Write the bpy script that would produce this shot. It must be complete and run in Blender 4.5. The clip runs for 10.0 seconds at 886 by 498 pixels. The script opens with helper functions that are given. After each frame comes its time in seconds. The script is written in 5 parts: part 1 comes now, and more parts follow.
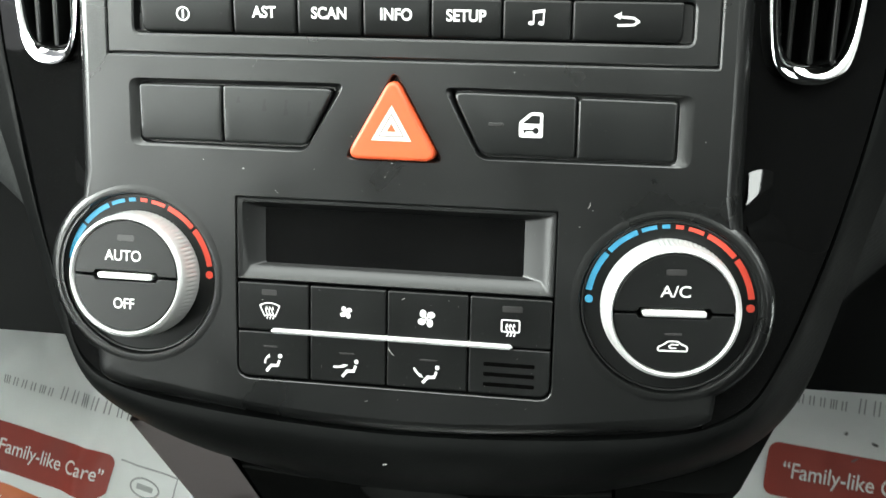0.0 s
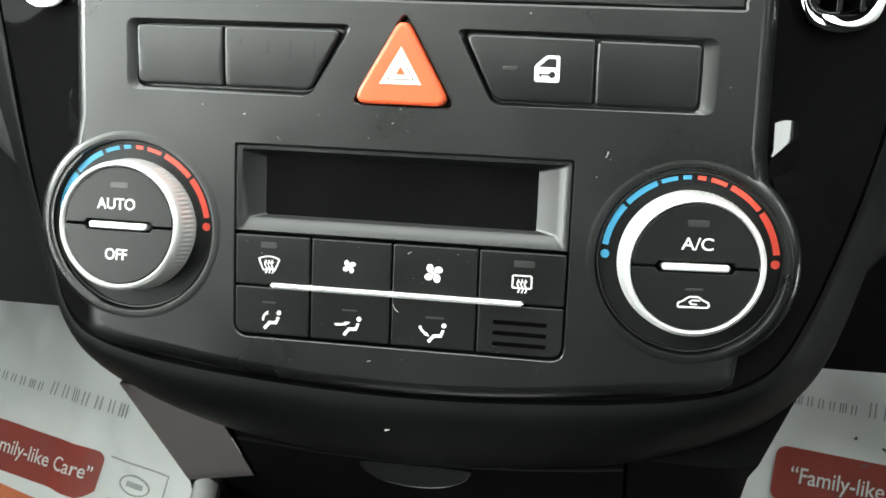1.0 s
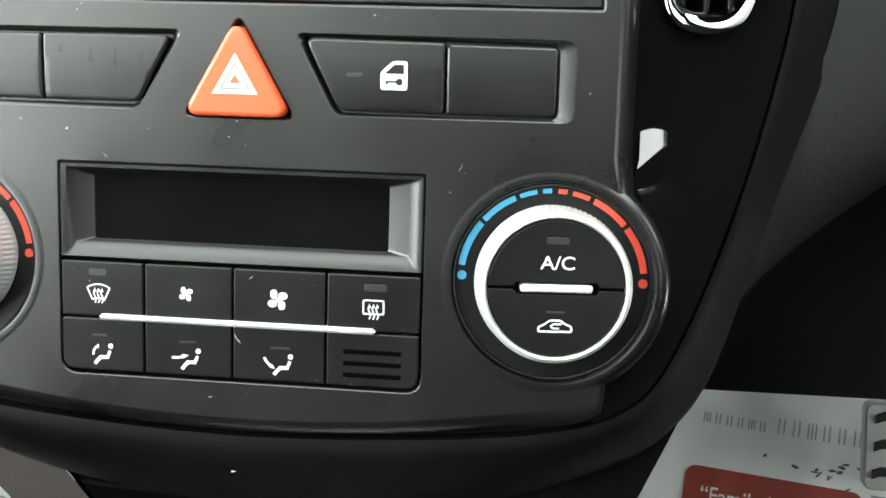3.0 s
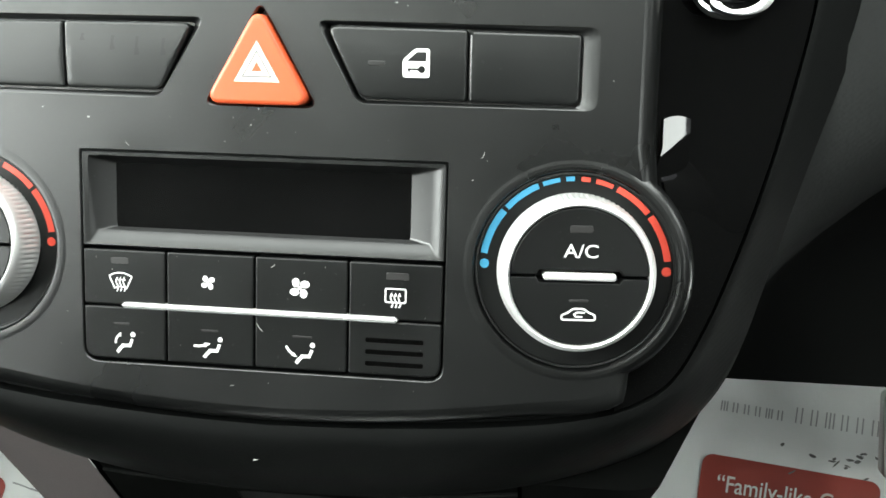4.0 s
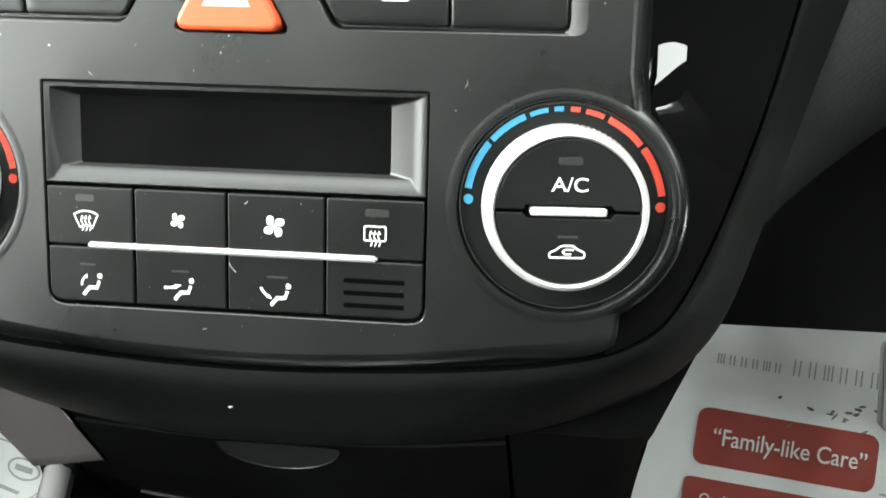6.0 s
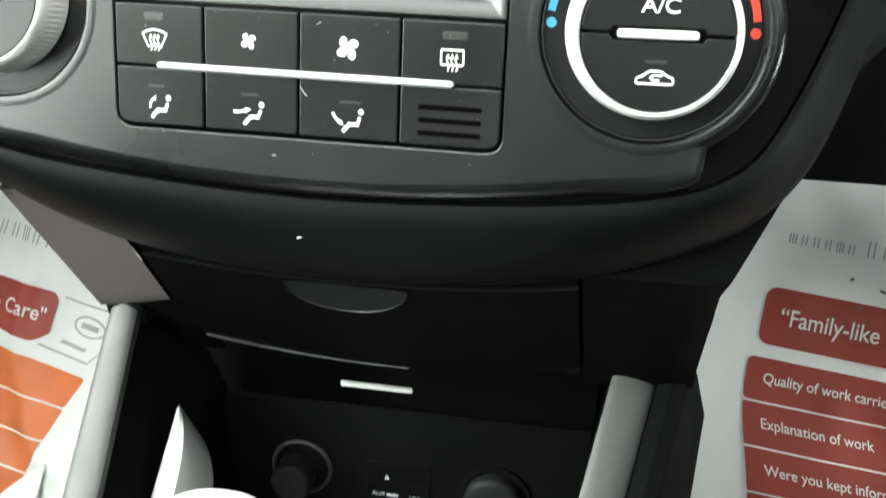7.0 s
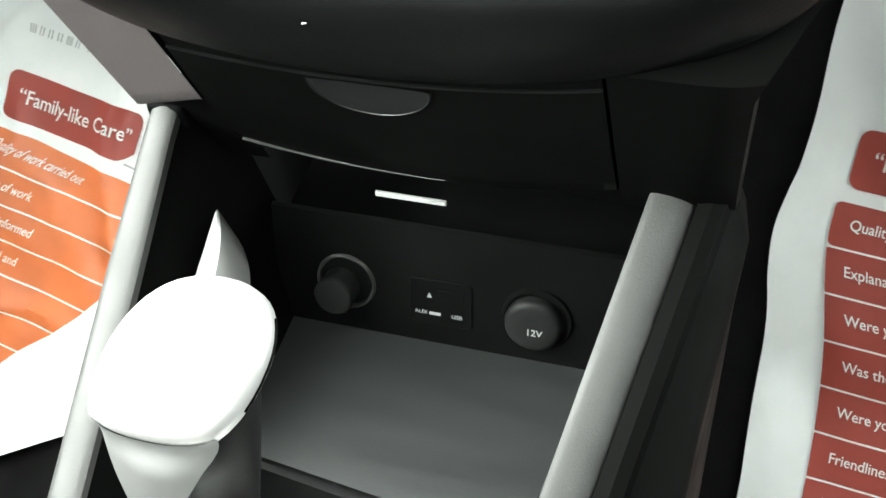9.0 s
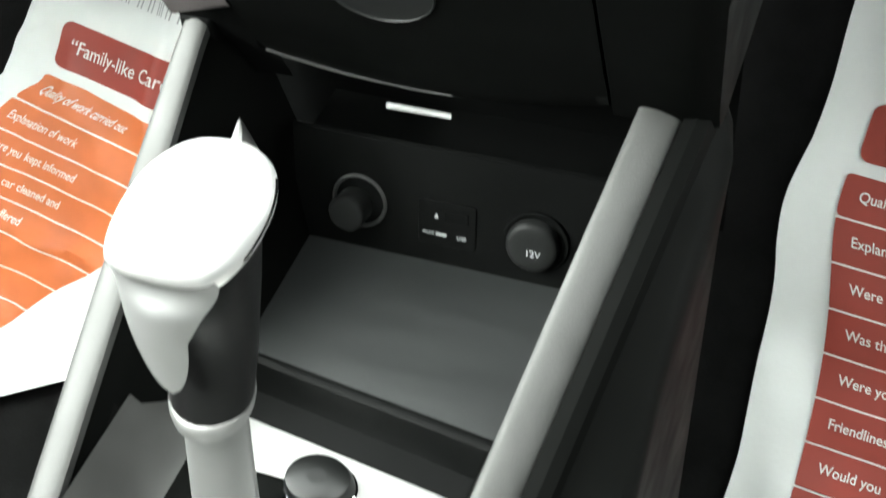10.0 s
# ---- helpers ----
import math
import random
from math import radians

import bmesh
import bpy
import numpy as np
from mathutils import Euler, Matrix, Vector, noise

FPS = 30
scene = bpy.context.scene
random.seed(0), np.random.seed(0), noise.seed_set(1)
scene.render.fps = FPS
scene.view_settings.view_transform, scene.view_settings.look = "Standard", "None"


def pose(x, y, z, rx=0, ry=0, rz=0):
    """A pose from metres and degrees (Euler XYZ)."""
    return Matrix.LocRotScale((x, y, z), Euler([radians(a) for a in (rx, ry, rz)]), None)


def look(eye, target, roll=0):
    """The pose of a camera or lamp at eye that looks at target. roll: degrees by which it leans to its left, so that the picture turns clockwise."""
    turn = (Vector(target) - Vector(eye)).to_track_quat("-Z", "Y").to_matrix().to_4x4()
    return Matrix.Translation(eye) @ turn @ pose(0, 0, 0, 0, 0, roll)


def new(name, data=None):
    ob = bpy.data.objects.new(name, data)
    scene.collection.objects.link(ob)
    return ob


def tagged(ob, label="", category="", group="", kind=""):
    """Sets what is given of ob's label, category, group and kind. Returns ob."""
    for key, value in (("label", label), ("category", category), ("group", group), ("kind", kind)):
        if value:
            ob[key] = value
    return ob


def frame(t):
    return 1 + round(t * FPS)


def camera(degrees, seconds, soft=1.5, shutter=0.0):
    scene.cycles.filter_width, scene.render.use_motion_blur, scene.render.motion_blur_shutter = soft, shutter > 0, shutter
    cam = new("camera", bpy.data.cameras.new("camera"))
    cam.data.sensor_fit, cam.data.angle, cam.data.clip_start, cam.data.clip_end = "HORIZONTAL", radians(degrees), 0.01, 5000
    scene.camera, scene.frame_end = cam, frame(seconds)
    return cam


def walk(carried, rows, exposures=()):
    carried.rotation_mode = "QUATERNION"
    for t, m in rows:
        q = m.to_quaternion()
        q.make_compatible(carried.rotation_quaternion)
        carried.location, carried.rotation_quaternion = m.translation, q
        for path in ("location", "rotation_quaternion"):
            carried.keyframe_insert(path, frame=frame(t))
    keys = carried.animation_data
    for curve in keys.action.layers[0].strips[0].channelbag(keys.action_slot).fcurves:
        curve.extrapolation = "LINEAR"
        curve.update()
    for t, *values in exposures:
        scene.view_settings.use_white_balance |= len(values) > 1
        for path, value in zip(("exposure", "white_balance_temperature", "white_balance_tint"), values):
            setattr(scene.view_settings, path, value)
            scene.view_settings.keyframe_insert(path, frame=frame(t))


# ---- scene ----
cam = camera(42.0, 10.0, soft=1.5, shutter=0.5)
PATH = [
    (0, (0.0818, -0.2899, 0.9579), (0.0102, 0.0210, 0.7165), -4.71),
    (0.3, (0.0846, -0.2904, 0.9487), (0.0090, 0.0252, 0.7148), -4.54),
    (0.5, (0.0694, -0.2926, 0.9532), (0.0064, 0.0202, 0.7120), -3.40),
    (1, (0.0765, -0.2910, 0.9287), (0.0054, 0.0260, 0.6953), -3.57),
    (1.5, (0.0832, -0.2828, 0.9250), (0.0218, 0.0394, 0.6960), -3.00),
    (2, (0.0943, -0.2659, 0.9170), (0.0430, 0.0580, 0.6880), -1.93),
    (2.5, (0.0984, -0.2625, 0.9157), (0.0499, 0.0614, 0.6860), -2.38),
    (3.8, (0.0928, -0.2667, 0.9080), (0.0395, 0.0566, 0.6786), -2.41),
    (4, (0.0936, -0.2637, 0.9120), (0.0403, 0.0574, 0.6795), -2.75),
    (4.5, (0.0954, -0.2603, 0.9096), (0.0430, 0.0599, 0.6757), -2.85),
    (5, (0.0990, -0.2577, 0.9049), (0.0474, 0.0586, 0.6655), -3.33),
    (5.2, (0.0994, -0.2570, 0.9049), (0.0473, 0.0585, 0.6646), -3.50),
    (6.3, (0.0950, -0.2535, 0.8915), (0.0407, 0.0559, 0.6439), -2.37),
    (6.5, (0.0943, -0.2545, 0.8875), (0.0348, 0.0496, 0.6345), -2.63),
    (6.8, (0.0899, -0.2585, 0.8801), (0.0232, 0.0342, 0.6158), -3.90),
    (7, (0.0912, -0.2577, 0.8767), (0.0217, 0.0295, 0.6071), -3.94),
    (7.5, (0.0935, -0.2605, 0.8695), (0.0227, 0.0163, 0.5895), -2.93),
    (8, (0.0946, -0.2644, 0.8593), (0.0149, 0.0011, 0.5708), -4.28),
    (8.5, (0.1017, -0.2632, 0.8455), (0.0141, -0.0109, 0.5477), -6.43),
    (9, (0.1215, -0.2534, 0.8532), (0.0161, -0.0111, 0.5529), -8.83),
    (9.5, (0.1362, -0.2630, 0.8538), (0.0164, -0.0221, 0.5577), -9.82),
    (10, (0.1520, -0.2946, 0.8448), (0.0307, -0.0528, 0.5502), -8.23),
]
EXPOSURES = [(0, 0.2), (4.0, 0.25), (5.2, 0.33), (6.5, 0.6), (7.5, 0.95), (9.0, 1.2), (10.0, 1.2)]
walk(cam, [(t, look(eye, target, roll)) for t, eye, target, roll in PATH], EXPOSURES)

# ---- place ----
S = 0.001
DASH = pose(0, 0, 0.75, -27, 0, 0)
CAR = pose(0, 0, 0)
ORIGIN = {}


# ---------- light ----------
world = bpy.data.worlds.new("world")
scene.world = world
world.use_nodes = True
wn = world.node_tree.nodes
sky = wn.new("ShaderNodeTexSky")
sky.sky_type = "NISHITA"
sky.sun_disc = False
sky.sun_elevation = radians(48)
sky.sun_rotation = radians(-100)
wn["Background"].inputs["Strength"].default_value = 0.05
# a pale overcast sky
pale = wn.new("ShaderNodeHueSaturation")
pale.inputs["Saturation"].default_value = 0.2
world.node_tree.links.new(sky.outputs[0], pale.inputs["Color"])
world.node_tree.links.new(pale.outputs[0], wn["Background"].inputs["Color"])


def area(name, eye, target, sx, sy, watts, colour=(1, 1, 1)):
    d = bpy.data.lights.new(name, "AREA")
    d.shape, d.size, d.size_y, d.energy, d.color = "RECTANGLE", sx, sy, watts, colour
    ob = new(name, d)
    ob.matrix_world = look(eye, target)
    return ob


DAY = (0.935, 1.0, 0.955)
area("side_window_light", (-0.755, -0.44, 1.09), (0.0, -0.46, 1.40), 1.05, 0.42, 34.0, DAY)
area("side_window_light", (0.755, -0.06, 1.08), (0.0, -0.20, 1.22), 0.30, 0.22, 1.5, DAY)
area("rear_side_window_light", (0.755, -0.95, 1.10), (0.0, -0.92, 1.55), 0.60, 0.36, 4.0, DAY)
# unseen low lamp, added to brighten the right paper mat
area("footwell_fill_light", (0.755, 0.16, 0.50), (0.2, 0.26, 0.28), 0.30, 0.20, 1.95, DAY)
area("windscreen_light", (0.0, 0.10, 1.20), (0.0, -0.16, 0.68), 1.20, 0.68, 17.0, DAY)


# ---------- materials ----------
def material(name, colour, rough=0.5, metal=0.0, grain=0.0, grain_scale=900, vary=0.15, vary_scale=30, spec=0.5, coat=0.0,
             wear=0.0, wear_colour=(0.5, 0.5, 0.5), stretch=(1, 1, 1), weave=0.0):
    m = bpy.data.materials.new(name)
    m.use_nodes = True
    nt = m.node_tree
    b = nt.nodes["Principled BSDF"]
    tc = nt.nodes.new("ShaderNodeTexCoord")
    mp = nt.nodes.new("ShaderNodeMapping")
    mp.inputs["Scale"].default_value = stretch
    nt.links.new(tc.outputs["Object"], mp.inputs["Vector"])
    n1 = nt.nodes.new("ShaderNodeTexNoise")
    n1.inputs["Scale"].default_value, n1.inputs["Detail"].default_value = vary_scale, 6
    nt.links.new(mp.outputs[0], n1.inputs["Vector"])
    ramp = nt.nodes.new("ShaderNodeMapRange")
    ramp.inputs["From Min"].default_value, ramp.inputs["From Max"].default_value = 0.3, 0.7
    ramp.inputs["To Min"].default_value, ramp.inputs["To Max"].default_value = 1 - vary, 1 + vary
    nt.links.new(n1.outputs["Fac"], ramp.inputs["Value"])
    mul = nt.nodes.new("ShaderNodeVectorMath")
    mul.operation = "SCALE"
    mul.inputs[0].default_value = colour
    nt.links.new(ramp.outputs[0], mul.inputs["Scale"])
    out = mul.outputs[0]
    if wear:
        n3 = nt.nodes.new("ShaderNodeTexNoise")
        n3.inputs["Scale"].default_value, n3.inputs["Detail"].default_value = 650, 4
        nt.links.new(tc.outputs["Object"], n3.inputs["Vector"])
        r3 = nt.nodes.new("ShaderNodeMapRange")
        r3.inputs["From Min"].default_value, r3.inputs["From Max"].default_value = 0.67, 0.77
        r3.inputs["To Max"].default_value = wear
        nt.links.new(n3.outputs["Fac"], r3.inputs["Value"])
        mix = nt.nodes.new("ShaderNodeMix")
        mix.data_type = "RGBA"
        nt.links.new(r3.outputs[0], mix.inputs["Factor"])
        nt.links.new(out, mix.inputs[6])
        mix.inputs[7].default_value = (*wear_colour, 1)
        out = mix.outputs[2]
    nt.links.new(out, b.inputs["Base Color"])
    rr = nt.nodes.new("ShaderNodeMapRange")
    rr.inputs["From Min"].default_value, rr.inputs["From Max"].default_value = 0.3, 0.7
    rr.inputs["To Min"].default_value, rr.inputs["To Max"].default_value = max(rough * 0.85, 0.02), min(rough * 1.15, 1)
    nt.links.new(n1.outputs["Fac"], rr.inputs["Value"])
    nt.links.new(rr.outputs[0], b.inputs["Roughness"])
    b.inputs["Metallic"].default_value = metal
    b.inputs["Specular IOR Level"].default_value = spec
    b.inputs["Coat Weight"].default_value = coat
    b.inputs["Coat Roughness"].default_value = 0.03
    if grain:
        n2 = nt.nodes.new("ShaderNodeTexNoise")
        n2.inputs["Scale"].default_value, n2.inputs["Detail"].default_value = grain_scale, 4
        nt.links.new(mp.outputs[0], n2.inputs["Vector"])
        bp = nt.nodes.new("ShaderNodeBump")
        bp.inputs["Strength"].default_value, bp.inputs["Distance"].default_value = grain, 0.0004
        nt.links.new(n2.outputs["Fac"], bp.inputs["Height"])
        if weave:
            m2 = nt.nodes.new("ShaderNodeMapping")
            m2.inputs["Rotation"].default_value = (0, radians(-50), 0)
            nt.links.new(tc.outputs["Object"], m2.inputs["Vector"])
            wv = nt.nodes.new("ShaderNodeTexWave")
            wv.inputs["Scale"].default_value, wv.inputs["Distortion"].default_value = 210, 2.5
            wv.inputs["Detail Scale"].default_value = 3
            nt.links.new(m2.outputs[0], wv.inputs["Vector"])
            b2 = nt.nodes.new("ShaderNodeBump")
            b2.inputs["Strength"].default_value, b2.inputs["Distance"].default_value = weave, 0.0006
            nt.links.new(wv.outputs["Fac"], b2.inputs["Height"])
            nt.links.new(b2.outputs[0], bp.inputs["Normal"])
        nt.links.new(bp.outputs[0], b.inputs["Normal"])
    return m


FACE = material("charcoal_soft_plastic", (0.0034, 0.0037, 0.0036), 0.30, grain=0.03, grain_scale=2500, vary=0.12, spec=0.75, wear=0.10, wear_colour=(0.20, 0.20, 0.19))
BUTTON = material("black_button_plastic", (0.0042, 0.0045, 0.0044), 0.36, grain=0.02, grain_scale=3000, vary=0.14, spec=0.30, wear=0.07, wear_colour=(0.16, 0.16, 0.155))
SWITCH = material("grey_switch_plastic", (0.008, 0.0086, 0.0084), 0.32, grain=0.025, grain_scale=2600, vary=0.16, spec=0.6, wear=0.10, wear_colour=(0.16, 0.16, 0.155))
BEZEL = material("matte_bezel_plastic", (0.0045, 0.0048, 0.0047), 0.36, grain=0.06, grain_scale=2200, vary=0.15, spec=0.62, wear=0.12, wear_colour=(0.2, 0.2, 0.19))
SMUDGE = material("worn_switch_patch", (0.0065, 0.007, 0.0069), 0.40, vary=0.3, vary_scale=300, spec=0.5)
GLOSS = material("piano_black", (0.004, 0.004, 0.004), 0.05, vary=0.1, coat=1.0, wear=0.05, wear_colour=(0.2, 0.2, 0.2))
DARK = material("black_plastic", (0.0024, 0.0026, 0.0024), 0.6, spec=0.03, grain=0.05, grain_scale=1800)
KNEE = material("shaded_knee_plastic", (0.0042, 0.0044, 0.0043), 0.6, spec=0.08, grain=0.05, grain_scale=1500)
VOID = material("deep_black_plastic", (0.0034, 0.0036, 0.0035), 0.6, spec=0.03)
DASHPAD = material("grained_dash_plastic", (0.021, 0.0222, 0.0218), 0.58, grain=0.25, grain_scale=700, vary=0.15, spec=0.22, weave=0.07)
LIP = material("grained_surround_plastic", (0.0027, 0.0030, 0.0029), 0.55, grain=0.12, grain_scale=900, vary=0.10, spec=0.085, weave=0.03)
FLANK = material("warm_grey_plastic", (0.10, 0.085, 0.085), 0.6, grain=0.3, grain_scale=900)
SILVER = material("satin_silver", (0.72, 0.72, 0.71), 0.38, metal=0.6, grain=0.06, grain_scale=3000, vary=0.05)
# silver of the knob top, darkened for shade on the lever's lower parts
SATIN = material("darkened_satin_metal", (0.21, 0.21, 0.207), 0.42, metal=0.5, grain=0.05, grain_scale=3000, vary=0.06)
INSERT = material("darkened_insert_metal", (0.22, 0.22, 0.217), 0.45, metal=0.4, grain=0.05, grain_scale=3000, vary=0.06)
CHROME = material("chrome", (0.86, 0.86, 0.86), 0.06, metal=1.0, vary=0.03)
RAIL = material("brushed_silver_trim", (0.075, 0.075, 0.073), 0.52, metal=0.5, grain=0.22, grain_scale=1500, vary=0.10, vary_scale=60)
SCREEN = material("black_display_glass", (0.004, 0.004, 0.004), 0.10, vary=0.2, spec=0.5)
WHITE = material("white_print", (0.70, 0.70, 0.68), 0.5, vary=0.04)
BLUE = material("blue_print", (0.035, 0.24, 0.40), 0.5, vary=0.05)
RED = material("red_print", (0.62, 0.055, 0.03), 0.5, vary=0.05)
ORANGE = material("hazard_orange", (0.62, 0.088, 0.028), 0.35, vary=0.06, vary_scale=40)
PINK = material("hazard_print", (0.60, 0.52, 0.47), 0.45, vary=0.04)
AMBER = material("dull_indicator", (0.017, 0.0165, 0.016), 0.4)
PAPER = material("white_paper", (0.78, 0.80, 0.79), 0.85, grain=0.3, grain_scale=300, vary=0.06, vary_scale=14)
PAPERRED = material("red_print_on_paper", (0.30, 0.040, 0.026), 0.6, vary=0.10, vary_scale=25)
# the same red print, with the glare on the left mat put into its colour
PAPERRED_GLARE = material("glare_bright_red_print", (0.62, 0.155, 0.046), 0.55, vary=0.12, vary_scale=25)
PAPERTEXT = material("white_letters", (0.74, 0.73, 0.71), 0.8, vary=0.06)
GREYINK = material("grey_ink", (0.13, 0.14, 0.14), 0.8)
PALEINK = material("pale_grey_ink", (0.36, 0.37, 0.37), 0.8)
CARPET = material("black_carpet", (0.008, 0.008, 0.008), 0.95, grain=1.0, grain_scale=500, vary=0.3, spec=0.03)
LINING = material("grey_headlining", (0.88, 0.89, 0.87), 0.9, grain=0.3, grain_scale=600)
LEATHER = material("black_leather", (0.006, 0.006, 0.006), 0.42, grain=0.2, grain_scale=420, spec=0.25)
TRAY = material("ribbed_grey_mat", (0.018, 0.0195, 0.0195), 0.42, grain=0.16, grain_scale=900, stretch=(0.3, 2.2, 1), vary=0.09, vary_scale=45, wear=0.16, wear_colour=(0.09, 0.09, 0.088))
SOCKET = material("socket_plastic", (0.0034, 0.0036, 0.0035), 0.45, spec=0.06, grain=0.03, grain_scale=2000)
PALE_EDGE = material("pale_grey_edge", (0.034, 0.034, 0.033), 0.45, vary=0.3, vary_scale=120)
EDGE = material("dull_edge", (0.010, 0.0104, 0.010), 0.5)
CAPS = material("dull_black_cap", (0.011, 0.0115, 0.0113), 0.5, grain=0.05, grain_scale=1500, spec=0.14)
SLOT = material("unlit_slot_black", (0.0009, 0.0009, 0.0009), 0.7, spec=0.02)
RUBBER = material("black_rubber", (0.012, 0.012, 0.012), 0.7)


# ---------- mesh helpers, in millimetres; faces look to -y ----------
def thing(name, frame_m, c, label, category, kind="", group=""):
    ob = new(name)
    ob.empty_display_size = 0.01
    ob.matrix_world = frame_m @ Matrix.Translation(Vector(c) * S)
    ORIGIN[ob] = Vector(c)
    return tagged(ob, label, category, group, kind)


def part(name, bm, mat, parent, label="", smooth=40):
    c = ORIGIN[parent]
    bmesh.ops.remove_doubles(bm, verts=bm.verts, dist=1e-4)
    bmesh.ops.recalc_face_normals(bm, faces=bm.faces)
    for v in bm.verts:
        v.co = (v.co - c) * S
    me = bpy.data.meshes.new(name)
    bm.to_mesh(me)
    bm.free()
    me.materials.append(mat)
    me.set_sharp_from_angle(angle=radians(smooth))
    for p in me.polygons:
        p.use_smooth = len(p.vertices) <= 4 and abs(p.normal.y) < 0.9995
    ob = new(name, me)
    ob.parent = parent
    ORIGIN[ob] = c
    return tagged(ob, label)


def single(name, bm, mat, frame_m, c, label, category, kind="", group="", smooth=40):
    """A thing that is one mesh."""
    c = Vector(c)
    bmesh.ops.remove_doubles(bm, verts=bm.verts, dist=1e-4)
    bmesh.ops.recalc_face_normals(bm, faces=bm.faces)
    for v in bm.verts:
        v.co = (v.co - c) * S
    me = bpy.data.meshes.new(name)
    bm.to_mesh(me)
    bm.free()
    me.materials.append(mat)
    me.set_sharp_from_angle(angle=radians(smooth))
    for p in me.polygons:
        p.use_smooth = len(p.vertices) <= 4 and abs(p.normal.y) < 0.9995
    ob = new(name, me)
    ob.matrix_world = frame_m @ Matrix.Translation(c * S)
    ORIGIN[ob] = c
    return tagged(ob, label, category, group, kind)


def inset(pts, d):
    """The polygon pulled in by d (counter-clockwise pts)."""
    n, out = len(pts), []
    for i in range(n):
        p0, p1, p2 = Vector(pts[i - 1]), Vector(pts[i]), Vector(pts[(i + 1) % n])
        a, b = (p1 - p0).normalized(), (p2 - p1).normalized()
        na, nb = Vector((-a.y, a.x)), Vector((-b.y, b.x))
        m = na + nb
        k = d / max(0.35, m.length_squared / 2)
        out.append(tuple(p1 + m * k))
    return out


def rounded(pts, r, seg=4):
    """The polygon with its corners rounded; r: one radius, or one for each corner."""
    n, out = len(pts), []
    rs = r if isinstance(r, (list, tuple)) else [r] * n
    for i in range(n):
        p0, p1, p2 = Vector(pts[i - 1]), Vector(pts[i]), Vector(pts[(i + 1) % n])
        rad = min(rs[i], (p0 - p1).length * 0.45, (p2 - p1).length * 0.45)
        if rad < 1e-3:
            out.append(tuple(p1))
            continue
        a, b = p1 + (p0 - p1).normalized() * rad, p1 + (p2 - p1).normalized() * rad
        for k in range(seg + 1):
            t = k / seg
            out.append(tuple(a * (1 - t) ** 2 + p1 * 2 * t * (1 - t) + b * t * t))
    return out


def rect(cx, cz, w, h):
    return [(cx - w / 2, cz - h / 2), (cx + w / 2, cz - h / 2), (cx + w / 2, cz + h / 2), (cx - w / 2, cz + h / 2)]


def circle(cx, cz, r, n=48, a0=0.0, a1=360.0):
    full = abs(a1 - a0) >= 360
    m = n if full else n + 1
    return [(cx + r * math.cos(radians(a0 + (a1 - a0) * i / n)), cz + r * math.sin(radians(a0 + (a1 - a0) * i / n))) for i in range(m)]


def ring_of(bm, pts, y):
    return [bm.verts.new((p[0], y, p[1])) for p in pts]


def bridge(bm, a, b):
    n = len(a)
    for i in range(n):
        j = (i + 1) % n
        bm.faces.new((a[i], a[j], b[j], b[i]))


def flat(bm, pts, y):
    bm.faces.new(ring_of(bm, pts, y))


def prism(bm, pts, y0, y1, r=0.6, seg=3, back=False, corner=0.12):
    """A block with the outline pts from its front y0 to y1, its front edge rounded by r."""
    last = None
    core = rounded(inset(pts, r), corner, 5 if corner > 0.5 else 2) if len(pts) < 9 else inset(pts, r)
    for k in range(seg + 1):
        t = math.pi / 2 * k / seg
        lp = ring_of(bm, inset(core, -r * math.sin(t)), y0 + r * (1 - math.cos(t)))
        if last is None:
            bm.faces.new(lp)
        else:
            bridge(bm, last, lp)
        last = lp
    end = ring_of(bm, inset(core, -r), y1)
    bridge(bm, last, end)
    if back:
        bm.faces.new(list(reversed(end)))


def crown(bm, z0, z1, depth, y_back=99.0, cuts=8):
    """Bows a face back towards its lower edge z0; what lies behind y_back stays."""
    for k in range(1, cuts):
        bmesh.ops.bisect_plane(bm, geom=bm.verts[:] + bm.edges[:] + bm.faces[:], plane_co=(0, 0, z0 + (z1 - z0) * k / cuts), plane_no=(0, 0, 1))
    if y_back < 99:
        xs = [v.co.x for v in bm.verts]
        for k in range(1, 16):
            bmesh.ops.bisect_plane(bm, geom=bm.verts[:] + bm.edges[:] + bm.faces[:], plane_co=(min(xs) + (max(xs) - min(xs)) * k / 16, 0, 0), plane_no=(1, 0, 0))
    for v in bm.verts:
        if v.co.y < y_back:
            v.co.y += depth * (max(0.0, (z1 - v.co.z) / (z1 - z0) - 0.2) / 0.8) ** 2
    return bm


def lathe(bm, prof, cx, cz, n=72, wave=None, cap=True):
    """Turns the profile of (radius, y) round the axis along y through (cx, cz)."""
    loops = []
    for r, y in prof:
        loops.append([bm.verts.new((cx + (r + (wave(i, r, y) if wave else 0)) * math.cos(2 * math.pi * i / n), y, cz + (r + (wave(i, r, y) if wave else 0)) * math.sin(2 * math.pi * i / n))) for i in range(n)])
    for a, b in zip(loops, loops[1:]):
        bridge(bm, a, b)
    if cap:
        bm.faces.new(loops[0])


def box(bm, x0, x1, y0, y1, z0, z1, bevel=0.0, seg=2):
    m = Matrix.LocRotScale(((x0 + x1) / 2, (y0 + y1) / 2, (z0 + z1) / 2), None, (x1 - x0, y1 - y0, z1 - z0))
    r = bmesh.ops.create_cube(bm, size=1, matrix=m)
    if bevel:
        es = list({e for v in r["verts"] for e in v.link_edges})
        bmesh.ops.bevel(bm, geom=es, offset=bevel, segments=seg, affect="EDGES", profile=0.5)


